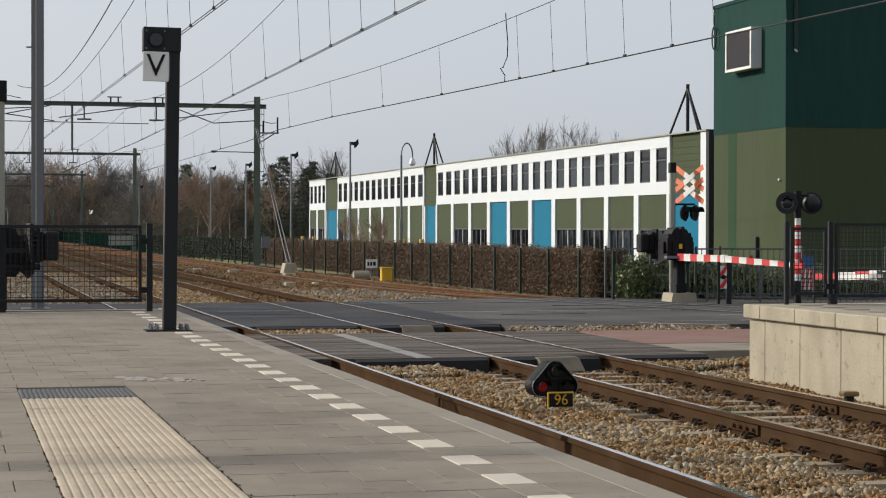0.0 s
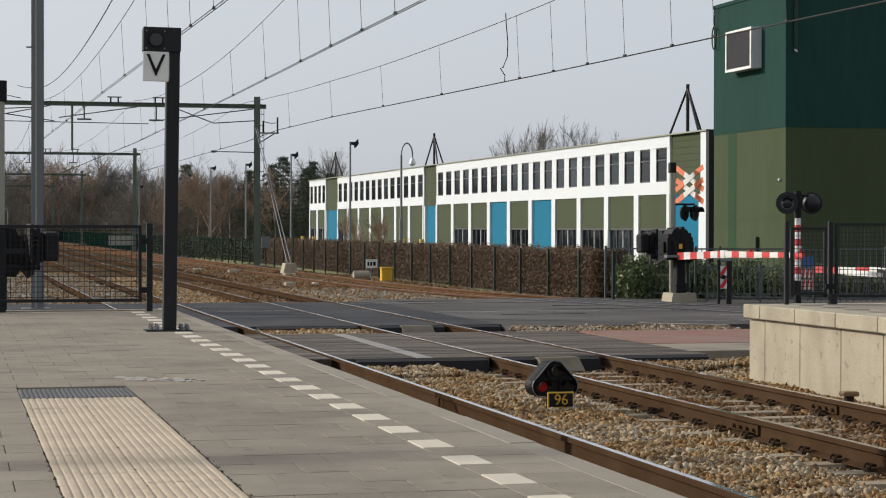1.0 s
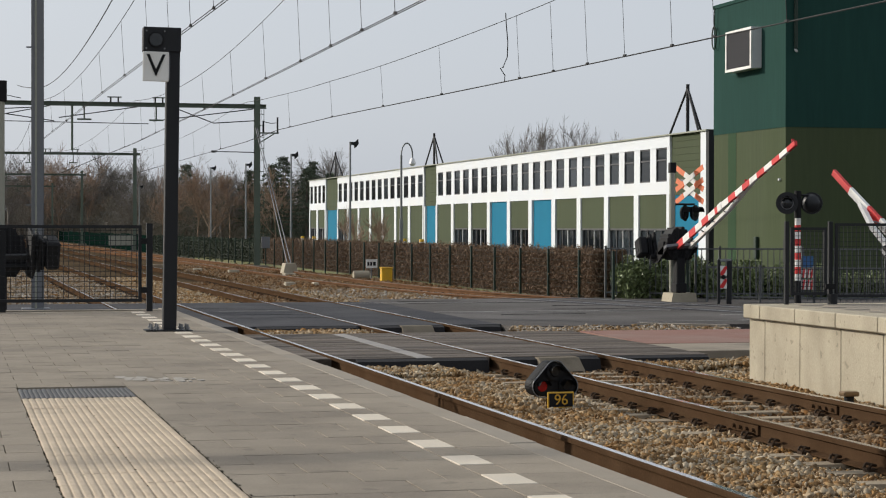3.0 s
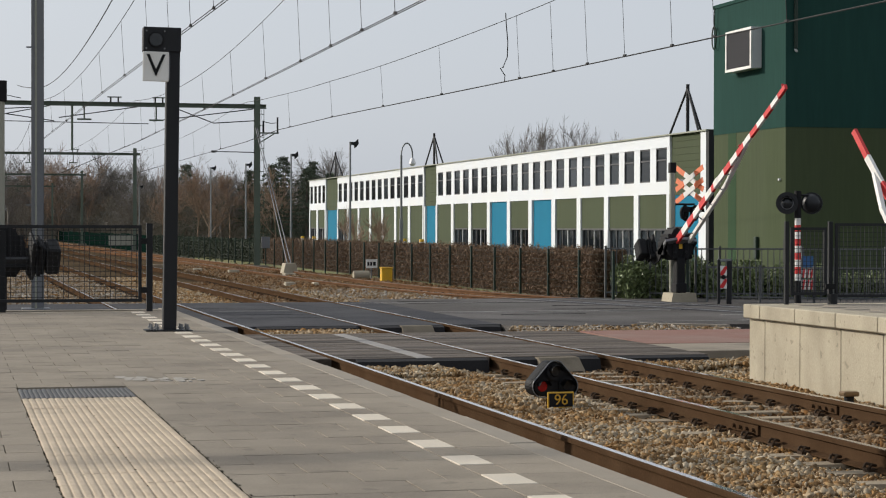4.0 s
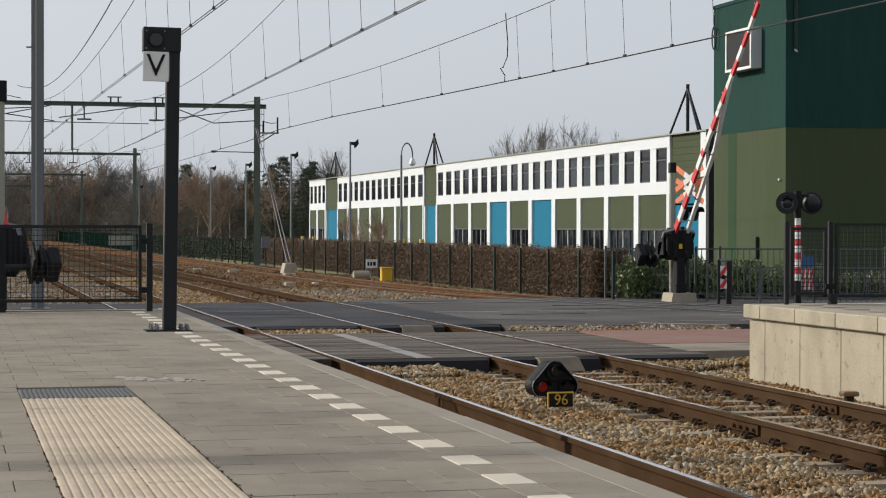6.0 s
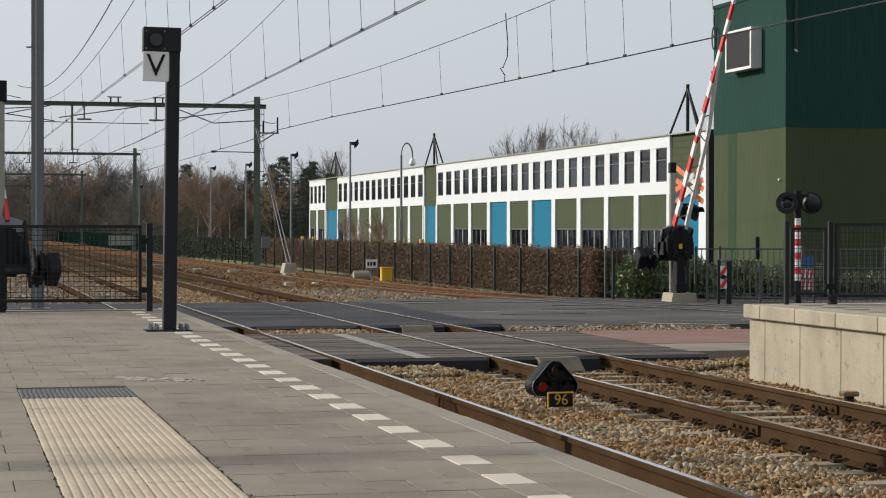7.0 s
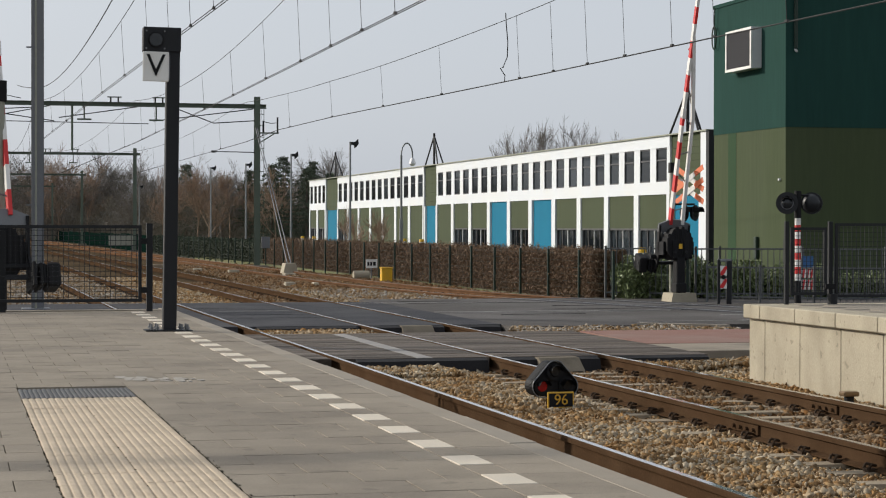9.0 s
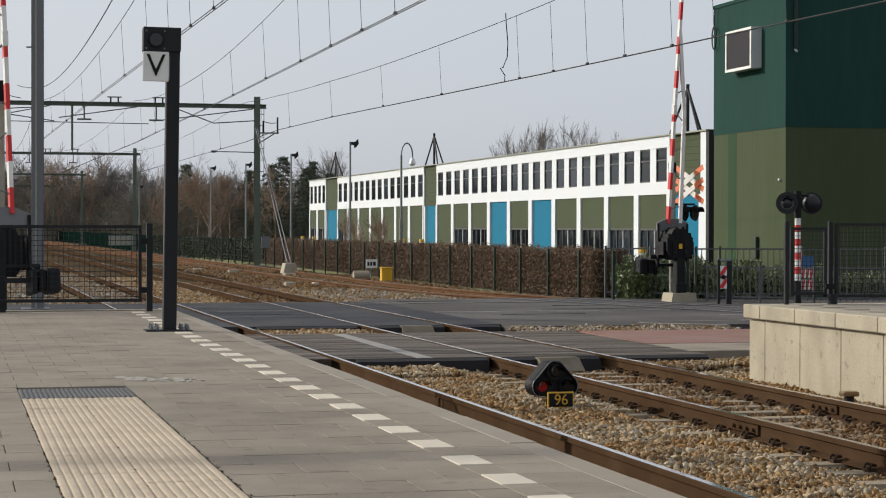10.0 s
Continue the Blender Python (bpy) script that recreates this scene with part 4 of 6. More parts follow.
def dwarf_signal():
    s = thing("dwarf_signal", (5.90, 19.3, -0.24), "black triangular dwarf signal with one red lamp", "signal", turn=8)
    bm = B()
    rod(bm, (0, 0.05, 0.0), (0, 0.05, 0.26), 0.05, seg=10)
    box(bm, -0.12, 0.12, -0.07, 0.17, -0.05, 0.03, 0.01)
    part("foot", bm, M["rust"], s)
    cs = [(-0.135, 0.31), (0.135, 0.31), (0.0, 0.455)]
    pts = []
    for (cx, cz), a0, a1 in ((cs[1], -90, 35), (cs[2], 35, 145), (cs[0], 145, 270)):
        for k in range(8):
            a = radians(a0 + (a1 - a0) * k / 7)
            pts.append((cx + 0.102 * math.cos(a), cz + 0.102 * math.sin(a)))
    bm = B()
    prism(bm, pts, "y", -0.02, 0.16)
    house = part("housing", bm, M["black"], s)
    bm = B()
    outer = [bm.verts.new((x * 1.05, -0.06, 0.36 + (z - 0.36) * 1.05)) for x, z in pts]
    inner = [bm.verts.new((x * 1.05, 0.02, 0.36 + (z - 0.36) * 1.05)) for x, z in pts]
    n = len(pts)
    for i in range(n):
        bm.faces.new((outer[i], outer[(i + 1) % n], inner[(i + 1) % n], inner[i]))
    bmesh.ops.solidify(bm, geom=bm.faces[:], thickness=0.01)
    part("rim", bm, M["anthracite"], house, "dark worn metal rim")
    # thin pale tube paints the light caught along the rim
    bm = B()
    edge = [(x * 1.05, -0.062, 0.36 + (z - 0.36) * 1.05) for x, z in pts]
    for a, e in zip(edge, edge[1:] + edge[:1]):
        rod(bm, a, e, 0.006, seg=5)
    part("rim_edge", bm, M["galva"], house, "pale tube drawn as the rim's sunlit edge")
    for (cx, cz), lens in zip(cs, (M["red_lens"], M["dark_lens"], M["dark_lens"])):
        disc_lamp(s, (cx, -0.05, cz), 0.088, 0.05, 0, lens)
    bm = B()
    box(bm, -0.14, 0.14, -0.012, 0.012, -0.005, 0.158, 0.006)
    plate = part("number_plate", bm, M["plate_yellow"], s, "black plate with yellow rim and number 96")
    plate.matrix_basis = pose(-0.015, -0.215, 0.108, 0, 0, -4)
    bm = B()
    box(bm, -0.125, 0.125, -0.017, -0.010, 0.010, 0.143)
    part("plate_face", bm, M["black"], plate)
    letters("96", 0.15, M["plate_yellow"], plate, pose(0, -0.02, 0.077))
    # small buffer lamp beside the far rail
    t = thing("trackside_box", (8.87, 18.75, -0.19), "small black trackside post with a brown metal cap", "box")
    bm = B()
    rod(bm, (0, 0, 0), (0, 0, 0.15), 0.06, 0.05, seg=10)
    part("stem", bm, M["black"], t)
    bm = B()
    box(bm, -0.085, 0.085, -0.07, 0.07, 0.145, 0.195, 0.012)
    part("cap", bm, M["bronze"], t, "weathered brown metal cap")


# ---- barriers ----
def barrier(name_label, x, y, heading, pivot, length, flip=1, z=-0.01):
    b = thing("level_crossing_barrier", (x, y, z), name_label, "barrier", group="crossing barriers", turn=-heading)
    bm = B()
    prism(bm, [(-0.31, 0), (0.31, 0), (0.27, 0.2), (-0.27, 0.2)], "y", 0.22, 0.88)
    part("footing", bm, M["concrete"], b, "pale concrete block")
    bm = B()
    box(bm, -0.10, 0.10, 0.40, 0.66, 0.2, 1.0, 0.02)
    box(bm, -0.13, 0.13, 0.36, 0.70, 0.2, 0.42, 0.02)
    part("pedestal", bm, M["black"], b)
    bm = B()
    prism(bm, [(-0.31, 1.44), (-0.31, 1.15), (-0.17, 0.94), (0.17, 0.94), (0.31, 1.15), (0.31, 1.44), (0.20, 1.54), (0.16, 1.64), (-0.16, 1.64), (-0.20, 1.54)], "y", 0.08, 0.60)
    body = part("body", bm, M["black"], b)
    for x0, x1, y0, y1, top in ((-0.37, -0.32, 0.12, 0.50, 1.36), (0.32, 0.37, 0.12, 0.50, 1.36), (-0.28, -0.21, 0.06, 0.58, 1.56), (0.21, 0.28, 0.06, 0.58, 1.54), (-0.10, -0.02, 0.05, 0.62, 1.70), (0.04, 0.12, 0.05, 0.62, 1.68)):
        bm = B()
        box(bm, x0, x1, y0, y1, 1.05, top, 0.012)
        part("cowl_rib", bm, M["black"], body)
    bm = B()
    box(bm, -0.04, 0.04, 0.625, 0.634, 1.20, 1.31)
    part("sticker", bm, M["yellow"], body, "small yellow warning sticker")
    for s in (-1, 1):
        bm = B()
        box(bm, s * 0.13 - 0.05, s * 0.13 + 0.05, 0.60, 0.66, 0.98, 1.40, 0.012)
        part("drive_cover", bm, M["black"], body)
        bm = B()
        rod(bm, (s * 0.13, 0.66, 1.12), (s * 0.13, 0.675, 1.12), 0.03, seg=8)
        part("bolt", bm, M["anthracite"], body)
    bm = B()
    rod(bm, (-0.5, 0, pivot), (0.5, 0, pivot), 0.05, seg=12)
    part("axle", bm, M["black"], b)
    boom = new("boom")
    boom.parent = b
    boom.matrix_basis = pose(0, 0, pivot)
    # curved side arms that carry the boom before the axle and the weights behind it
    for s in (-1, 1):
        bm = B()
        prism(bm, [(-0.30, 0.34), (-0.38, 0.12), (-0.22, -0.10), (0.10, -0.17), (0.45, -0.10), (0.76, -0.06), (0.76, 0.09), (0.42, 0.06), (0.14, 0.05), (-0.02, 0.16), (-0.06, 0.36)], "x", s * 0.35 - 0.02, s * 0.35 + 0.02)
        part("swing_arm", bm, M["black"], boom)
        for k, (x0, x1, top, low) in enumerate(((0.27, 0.325, 0.64, 0.10), (0.375, 0.43, 0.58, 0.06), (0.435, 0.485, 0.52, 0.08)) if s * flip > 0 else ((0.27, 0.325, 0.60, 0.10),)):
            bm = B()
            box(bm, min(s * x0, s * x1), max(s * x0, s * x1), -0.44 + 0.03 * k, -0.08, low, top, 0.015)
            part("weight_plate", bm, M["black"], boom)
    bm = B()
    box(bm, min(0.50 * flip, 0.70 * flip), max(0.50 * flip, 0.70 * flip), -0.42, -0.06, 0.10, 0.52, 0.03)
    part("counterweight", bm, M["black"], boom)
    bm = B()
    bar(bm, (-0.4 * flip, -0.22, 0.24), (0.71 * flip, -0.22, 0.24), 0.07, 0.07)
    part("weight_bar", bm, M["anthracite"], boom)
    bm = B()
    prism(bm, [(-0.38, 0.60), (0.38, 0.60), (0.38, 0.78), (0.14, 0.88), (-0.14, 0.88), (-0.38, 0.78)], "z", -0.03, 0.03)
    part("bracket", bm, M["galva"], boom, "grey steel boom bracket")
    # main arm in red and white lengths, a little bent where the side strut ends
    droop, knee, s0 = radians(1.2), 0.45 * length, 0.78

    def along(s):
        x = 0.12 * flip * (1 - s / (0.885 * length)) if s < 0.885 * length else 0.0
        if s < knee:
            return Vector((x, s, 0))
        return Vector((x, knee + (s - knee) * math.cos(droop), -(s - knee) * math.sin(droop)))
    n = int(round((length - s0) / (0.385 if length > 5 else 0.56)))
    for k in range(n):
        s, e = s0 + (length - s0) * k / n, s0 + (length - s0) * (k + 1) / n
        bm = B()
        bar(bm, along(s), along(e), 0.06, 0.165 - 0.07 * k / n)
        red = (n - 1 - k) % 2 == 0
        part("red_length" if red else "white_length", bm, M["signal_red" if red else "signal_white"], boom)
    root, join = Vector((-0.18 * flip, s0, -0.02)), along(0.7 * length) + Vector((0, 0, -0.03))
    mid = Vector((-0.17 * flip, knee, -0.02))
    for p, q in ((root, mid), (mid, join)):
        bm = B()
        bar(bm, p, q, 0.075, 0.085)
        part("strut", bm, M["signal_white"], boom, "white side strut")
    for i, t in enumerate((0.16, 0.24, 0.34, 0.42, 0.52, 0.60)):
        s = t * length
        far = root.lerp(mid, (s - s0) / (knee - s0)) if s < knee else mid.lerp(join, (s - knee) / (0.7 * length - knee))
        bm = B()
        rod(bm, along(s + (0.25 if i % 2 else -0.1)), far, 0.014, seg=6)
        part("cross_tie", bm, M["galva"], boom)
    for t in (0.655, 0.985) if length > 5 else ():
        p = along(t * length)
        bm = B()
        rod(bm, p + Vector((0, 0, 0.04)), p + Vector((0, 0, 0.12)), 0.032, seg=10)
        part("boom_lamp", bm, M["red_lens"], boom, "small red boom lamp")
    p = along(0.46 * length)
    bm = B()
    box(bm, p.x - 0.04, p.x + 0.04, p.y - 0.12, p.y + 0.12, p.z - 0.085, p.z + 0.085, 0.01)
    part("sleeve", bm, M["signal_white"], boom)
    return b, boom


def crossbuck_mast():
    s = thing("crossing_signal", (16.34, 44.0, -0.01), "grey-beige mast with orange and white crossbuck signs", "signal")
    bm = B()
    rod(bm, (0, 0, 0), (0, 0, 2.95), 0.068, seg=14)
    part("mast", bm, M["post_beige"], s)
    bm = B()
    box(bm, -0.075, 0.075, -0.075, 0.075, 2.95, 3.19, 0.01)
    part("cap", bm, M["black"], s)
    signs = new("signs")
    signs.parent = s
    signs.matrix_basis = pose(0.40, -0.05, 2.72, 0, 0, -74)
    def arm(a, e, k):
        a, e = Vector(a), Vector(e)
        for i, (t0, t1) in enumerate(((0, 0.3), (0.3, 0.7), (0.7, 1))):
            bm = B()
            bar(bm, a.lerp(e, t0), a.lerp(e, t1), 0.125, 0.012, up=(0, 1, 0))
            bm.verts.ensure_lookup_table()
            ob = part("cross_arm", bm, M["signal_white" if i == 1 else "signal_orange"], signs)
    for z in (0.10, -0.19):
        arm((-0.52, 0.0, z - 0.26), (0.52, 0.0, z + 0.26), 0)
        arm((-0.52, 0.014, z + 0.26), (0.52, 0.014, z - 0.26), 1)
    bm = B()
    box(bm, -0.40, 0.1, 0.03, 0.05, 0.04, 0.09)
    box(bm, -0.40, 0.1, 0.03, 0.05, -0.30, -0.25)
    part("sign_bracket", bm, M["galva"], signs)
    bm = B()
    rod(bm, (0.0, 0, 2.22), (0.55, 0, 2.22), 0.025, seg=8)
    part("lamp_arm", bm, M["black"], s)
    for x in (0.33, 0.58):
        disc_lamp(s, (x, 0.02, 2.02), 0.19, 0.07, 42, M["dark_lens"])
    # its twin on the platform side of the road, seen as a mast alone
    t = thing("crossing_signal", (0.75, 30.55, 0.12), "grey-beige signal mast with a black cap", "signal")
    bm = B()
    rod(bm, (0, 0, 0), (0, 0, 3.40), 0.07, seg=14)
    part("mast", bm, M["post_beige"], t)
    bm = B()
    box(bm, -0.09, 0.10, -0.09, 0.09, 3.40, 3.71, 0.01)
    part("cap", bm, M["black"], t)


def lamp_post():
    s = thing("crossing_signal", (17.49, 39.5, -0.01), "red and white banded post with two black lamps", "signal")
    z0 = 0.56
    bm = B()
    rod(bm, (0, 0, 0), (0, 0, z0), 0.07, seg=14)
    part("foot", bm, M["black"], s)
    for k in range(9):
        bm = B()
        rod(bm, (0, 0, z0 + 0.147 * k), (0, 0, z0 + 0.147 * (k + 1)), 0.064, seg=14)
        part("white_band" if k % 2 == 0 else "red_band", bm, M["signal_white" if k % 2 == 0 else "signal_red"], s)
    bm = B()
    rod(bm, (0, 0, z0 + 1.323), (0, 0, 2.46), 0.075, seg=14)
    part("head", bm, M["black"], s)
    bm = B()
    rod(bm, (-0.25, 0, 2.38), (0.33, 0, 2.36), 0.025, seg=8)
    part("lamp_arm", bm, M["black"], s)
    round_lamp(s, (-0.27, -0.06, 2.20), -22)
    round_lamp(s, (0.33, 0.03, 2.20), 148)


# ---- fences, hedge, bushes ----
def leaf_cloud(n, place, size, g):
    """n small leaf quads: place(n) gives centres; random turns."""
    c = place(n)
    n = len(c)
    u = g.normal(size=(n, 3))
    u /= np.linalg.norm(u, axis=1, keepdims=True)
    v = np.cross(u, g.normal(size=(n, 3)))
    v /= np.linalg.norm(v, axis=1, keepdims=True)
    s = size * g.uniform(0.6, 1.5, (n, 1))
    q = np.stack([c - u * s, c + v * s * 0.55, c + u * s, c - v * s * 0.55], 1)
    return q.reshape(-1, 3), np.arange(4 * n).reshape(-1, 4)


def hedge():
    g = np.random.default_rng(11)
    y0, y1 = 46.0, 98.0
    h = thing("hedge", (0, 0, 0), "trimmed brown winter beech hedge behind a mesh fence", "hedge")
    # dark filler box: its colour paints the shade between the leaves
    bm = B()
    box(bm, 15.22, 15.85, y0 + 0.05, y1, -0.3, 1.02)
    part("core", bm, M["hedge_shade_core"], h)

    def place(n):
        t = g.uniform(0, 1, n)
        y = g.uniform(0, 1, n) ** 1.5 * (y1 - y0) + y0
        x = np.where(t < 0.72, 15.12 + g.normal(0, 0.05, n), np.where(t < 0.9, g.uniform(15.1, 15.9, n), g.uniform(15.1, 15.9, n)))
        z = np.where(t < 0.72, g.uniform(-0.15, 1.08, n), np.where(t < 0.9, 1.05 + g.normal(0, 0.05, n), g.uniform(-0.1, 1.1, n)))
        y = np.where(t >= 0.9, y0 + g.normal(0, 0.05, n), y)
        z = z + 0.05 * np.sin(y * 1.7) + 0.03 * np.sin(y * 5.1 + 1)
        return np.stack([x, y, z], -1)
    v, f = leaf_cloud(110000, place, 0.024, g)
    leaves = bulk("leaves", v, f, M["hedge_leaf"])
    leaves.parent = h
    leaves["kind"] = "stuff"
    # the mesh fence before it
    fn = thing("mesh_fence", (0, 0, 0), "dark green wire-mesh fence with slim posts", "fence")
    bm = B()
    box(bm, -0.03, 0.03, -0.03, 0.03, -0.3, 1.12, 0.006)
    post = mesh_of("post", bm, M["fence_green"])
    y = 44.3
    while y < 150:
        piece("post", post, fn, pose(15.0 - 0.0035 * (y - 46), y, 0))
        y += 2.57
    piece("post", post, fn, pose(16.45, 43.3, 0))
    for k in range(7):
        bm = B()
        rod(bm, (15.03, 44.3, k * 0.17), (14.66, 150, k * 0.17), 0.0028, seg=4)
        part("fence_wire", bm, M["fence_green"], fn)
    dh = thing("hedge", (0, 0, 0), "dark evergreen hedge behind a mesh fence", "hedge")
    # again a near-black filler, shade of the hedge's inside put into colour
    bm = B()
    prism(bm, [(15.05, 98.1), (15.7, 98.1), (15.4, 151.5), (14.75, 151.5)], "z", -0.3, 0.92)
    part("core", bm, M["bush_shade_core"], dh)

    def place_far(n):
        y = g.uniform(98.1, 151.5, n)
        top = g.uniform(0, 1, n) < 0.3
        x = 15.02 - 0.0055 * (y - 98) + np.where(top, g.uniform(0, 0.6, n), g.normal(0, 0.05, n))
        z = np.where(top, 0.93 + g.normal(0, 0.06, n), g.uniform(-0.2, 0.95, n))
        return np.stack([x, y, z], -1)
    v, f = leaf_cloud(16000, place_far, 0.05, g)
    leaves = bulk("leaves", v, f, M["far_hedge"])
    leaves.parent = dh
    leaves["kind"] = "stuff"
    # farther on a closed green screen hangs on the fence
    sc = thing("screen_fence", (0, 0, 0), "dark green privacy screen along a fence", "fence")
    y = 152.0
    k = 0
    while y < 275:
        bm = B()
        x0, x1 = 14.86 - 0.0035 * (y - 88), 14.86 - 0.0035 * (y - 80)
        prism(bm, [(x0, y), (x0 + 0.05, y), (x1 + 0.05, y + 7.9), (x1, y + 7.9)], "z", -0.3, 1.06 + 0.04 * (k % 3))
        part("screen_panel", bm, M["screen_green"], sc)
        y, k = y + 8.0, k + 1


def bush(name, label, cx, cy, rx, ry, h, n, g, tall=()):
    b = thing(name, (cx, cy, -0.1), label, "bush", group="evergreen bushes")
    lumps = [(g.uniform(-rx, rx) * 0.7, g.uniform(-ry, ry) * 0.7, h * g.uniform(0.35, 0.8), g.uniform(0.28, 0.5)) for _ in range(7)]

    def place(m):
        out = []
        k = g.integers(0, len(lumps), m)
        L = np.array(lumps)[k]
        d = g.normal(size=(m, 3))
        d /= np.linalg.norm(d, axis=1, keepdims=True)
        r = L[:, 3:4] * g.uniform(0.55, 1.1, (m, 1)) ** 0.6
        p = L[:, :3] + d * r * np.array([1.0, 1.0, 0.95])
        low = g.uniform(0, 1, m) < 0.35
        p[low, 2] = g.uniform(0, h * 0.7, low.sum())
        p[low, 0] = g.uniform(-rx, rx, low.sum())
        p[low, 1] = g.uniform(-ry, ry, low.sum())
        p[:, 2] = np.clip(p[:, 2], 0.02, h * 1.15)
        return p
    v, f = leaf_cloud(int(n * 2.2), place, 0.036, g)
    ob = bulk("leaves", v, f, M["bush_leaf"])
    ob.parent = b
    ob["kind"] = "stuff"
    bm = B()
    for lx, ly, lz, r in lumps:
        rod(bm, (lx * 0.3, ly * 0.3, 0), (lx, ly, lz), 0.03, 0.012, seg=6)
    part("stems", bm, M["bark"], b)


def fences_right():
    g = np.random.default_rng(5)
    f = thing("bar_fence", (0, 0, 0), "grey steel bar fence beside the crossing", "fence")
    def run(x0, y0, x1, y1, h, pitch, posts):
        a, b = Vector((x0, y0, 0)), Vector((x1, y1, 0))
        L = (b - a).length
        for z in (0.12, h):
            bm = B()
            bar(bm, a + Vector((0, 0, z)), b + Vector((0, 0, z)), 0.035, 0.035)
            part("rail", bm, M["fence_bar"], f)
        n = int(L / pitch)
        bm = B()
        rod(bm, (0, 0, 0.05), (0, 0, h + 0.02), 0.011, seg=5)
        me = mesh_of("picket", bm, M["fence_bar"])
        for i in range(1, n):
            p = a.lerp(b, i / n)
            piece("picket", me, f, pose(p.x, p.y, 0))
        bm = B()
        box(bm, -0.024, 0.024, -0.024, 0.024, -0.05, h + 0.06, 0.005)
        me = mesh_of("post", bm, M["fence_bar"])
        for i in range(posts + 1):
            p = a.lerp(b, i / posts)
            piece("post", me, f, pose(p.x, p.y, 0))
    run(15.25, 45.6, 17.0, 44.2, 1.17, 0.14, 2)
    run(16.62, 42.5, 18.5, 40.9, 0.78, 0.14, 2)
    run(18.5, 40.9, 23.5, 39.2, 0.78, 0.14, 3)
    run(17.0, 44.2, 17.6, 44.2, 1.17, 0.14, 1)
    run(17.6, 44.2, 25.0, 42.0, 1.17, 0.14, 4)
    for i, (x, y, rx, ry, h, n) in enumerate(((16.0, 45.2, 0.5, 0.4, 0.95, 4500), (16.3, 46.0, 0.8, 0.6, 1.0, 5000), (17.3, 45.4, 0.8, 0.6, 0.95, 4500), (18.4, 44.9, 0.9, 0.6, 0.85, 4500),
                                              (19.8, 44.5, 1.0, 0.6, 0.8, 4500), (21.4, 44.2, 1.1, 0.6, 0.75, 4500), (23.0, 44.0, 1.1, 0.6, 0.75, 4500))):
        bush("evergreen_bush", "dark green leafy bush behind a steel fence", x, y, rx, ry, h, n, g)
    m = thing("marker_post", (16.60, 41.4, -0.01), "dark post with red and white striped plates", "marker", turn=-12)
    for x, w, top in ((-0.13, 0.03, 0.98), (0.10, 0.055, 0.95)):
        bm = B()
        box(bm, x - w, x + w, -0.03, 0.05, 0, top, 0.008)
        part("post", bm, M["anthracite"], m)
    bm = B()
    box(bm, -0.16, 0.155, -0.02, 0.04, 0.93, 0.99, 0.008)
    part("cap", bm, M["fence_grey"], m)
    for z in (0.34, 0.62):
        bm = B()
        box(bm, -0.10, 0.045, -0.04, -0.03, z, z + 0.22)
        pl = part("plate", bm, M["signal_white"], m)
        bm = B()
        prism(bm, [(-0.10, z + 0.01), (-0.03, z + 0.01), (0.045, z + 0.15), (0.045, z + 0.21), (0.0, z + 0.21), (-0.10, z + 0.07)], "y", -0.046, -0.041)
        part("stripe", bm, M["signal_red"], pl)
    bm = B()
    rod(bm, (-0.03, -0.03, 0.59), (-0.03, -0.07, 0.59), 0.05, seg=12)
    part("reflector", bm, M["black"], m)
    w = thing("pale_panel", (12.6, 151.5, -0.2), "pale grey sheet panel leaning on a green screen", "panel", turn=-4)
    bm = B()
    box(bm, -0.95, 0.95, -0.03, 0.03, 0.5, 1.28, 0.01)
    part("sheet", bm, M["post_beige"], w)
    for x in (-0.8, 0.8):
        bm = B()
        box(bm, x - 0.04, x + 0.04, -0.05, 0.05, 0.0, 0.52)
        part("leg", bm, M["galva"], w)
    q = thing("slim_post", (20.05, 46.0, -0.05), "slim black post behind the bar fence", "post")
    bm = B()
    box(bm, -0.05, 0.05, -0.05, 0.05, 0, 1.45, 0.01)
    part("shaft", bm, M["anthracite"], q)
    m = thing("marker_post", (18.62, 41.6, -0.01), "blue plate over red and white striped board", "marker")
    bm = B()
    box(bm, -0.20, -0.12, -0.03, 0.03, 0, 1.0)
    part("post", bm, M["anthracite"], m)
    bm = B()
    box(bm, -0.10, 0.16, -0.04, -0.02, 0.80, 1.05)
    part("blue_plate", bm, M["blue_sign"], m, "blue plate")
    for z in (0.30, 0.55):
        bm = B()
        box(bm, -0.12, 0.16, -0.04, -0.03, z, z + 0.22)
        pl = part("plate", bm, M["signal_white"], m)
        bm = B()
        for k in range(3):
            prism(bm, [(-0.12 + 0.1 * k, z), (-0.07 + 0.1 * k, z), (-0.03 + 0.1 * k, z + 0.22), (-0.08 + 0.1 * k, z + 0.22)], "y", -0.046, -0.041)
        part("stripe", bm, M["signal_red"], pl)


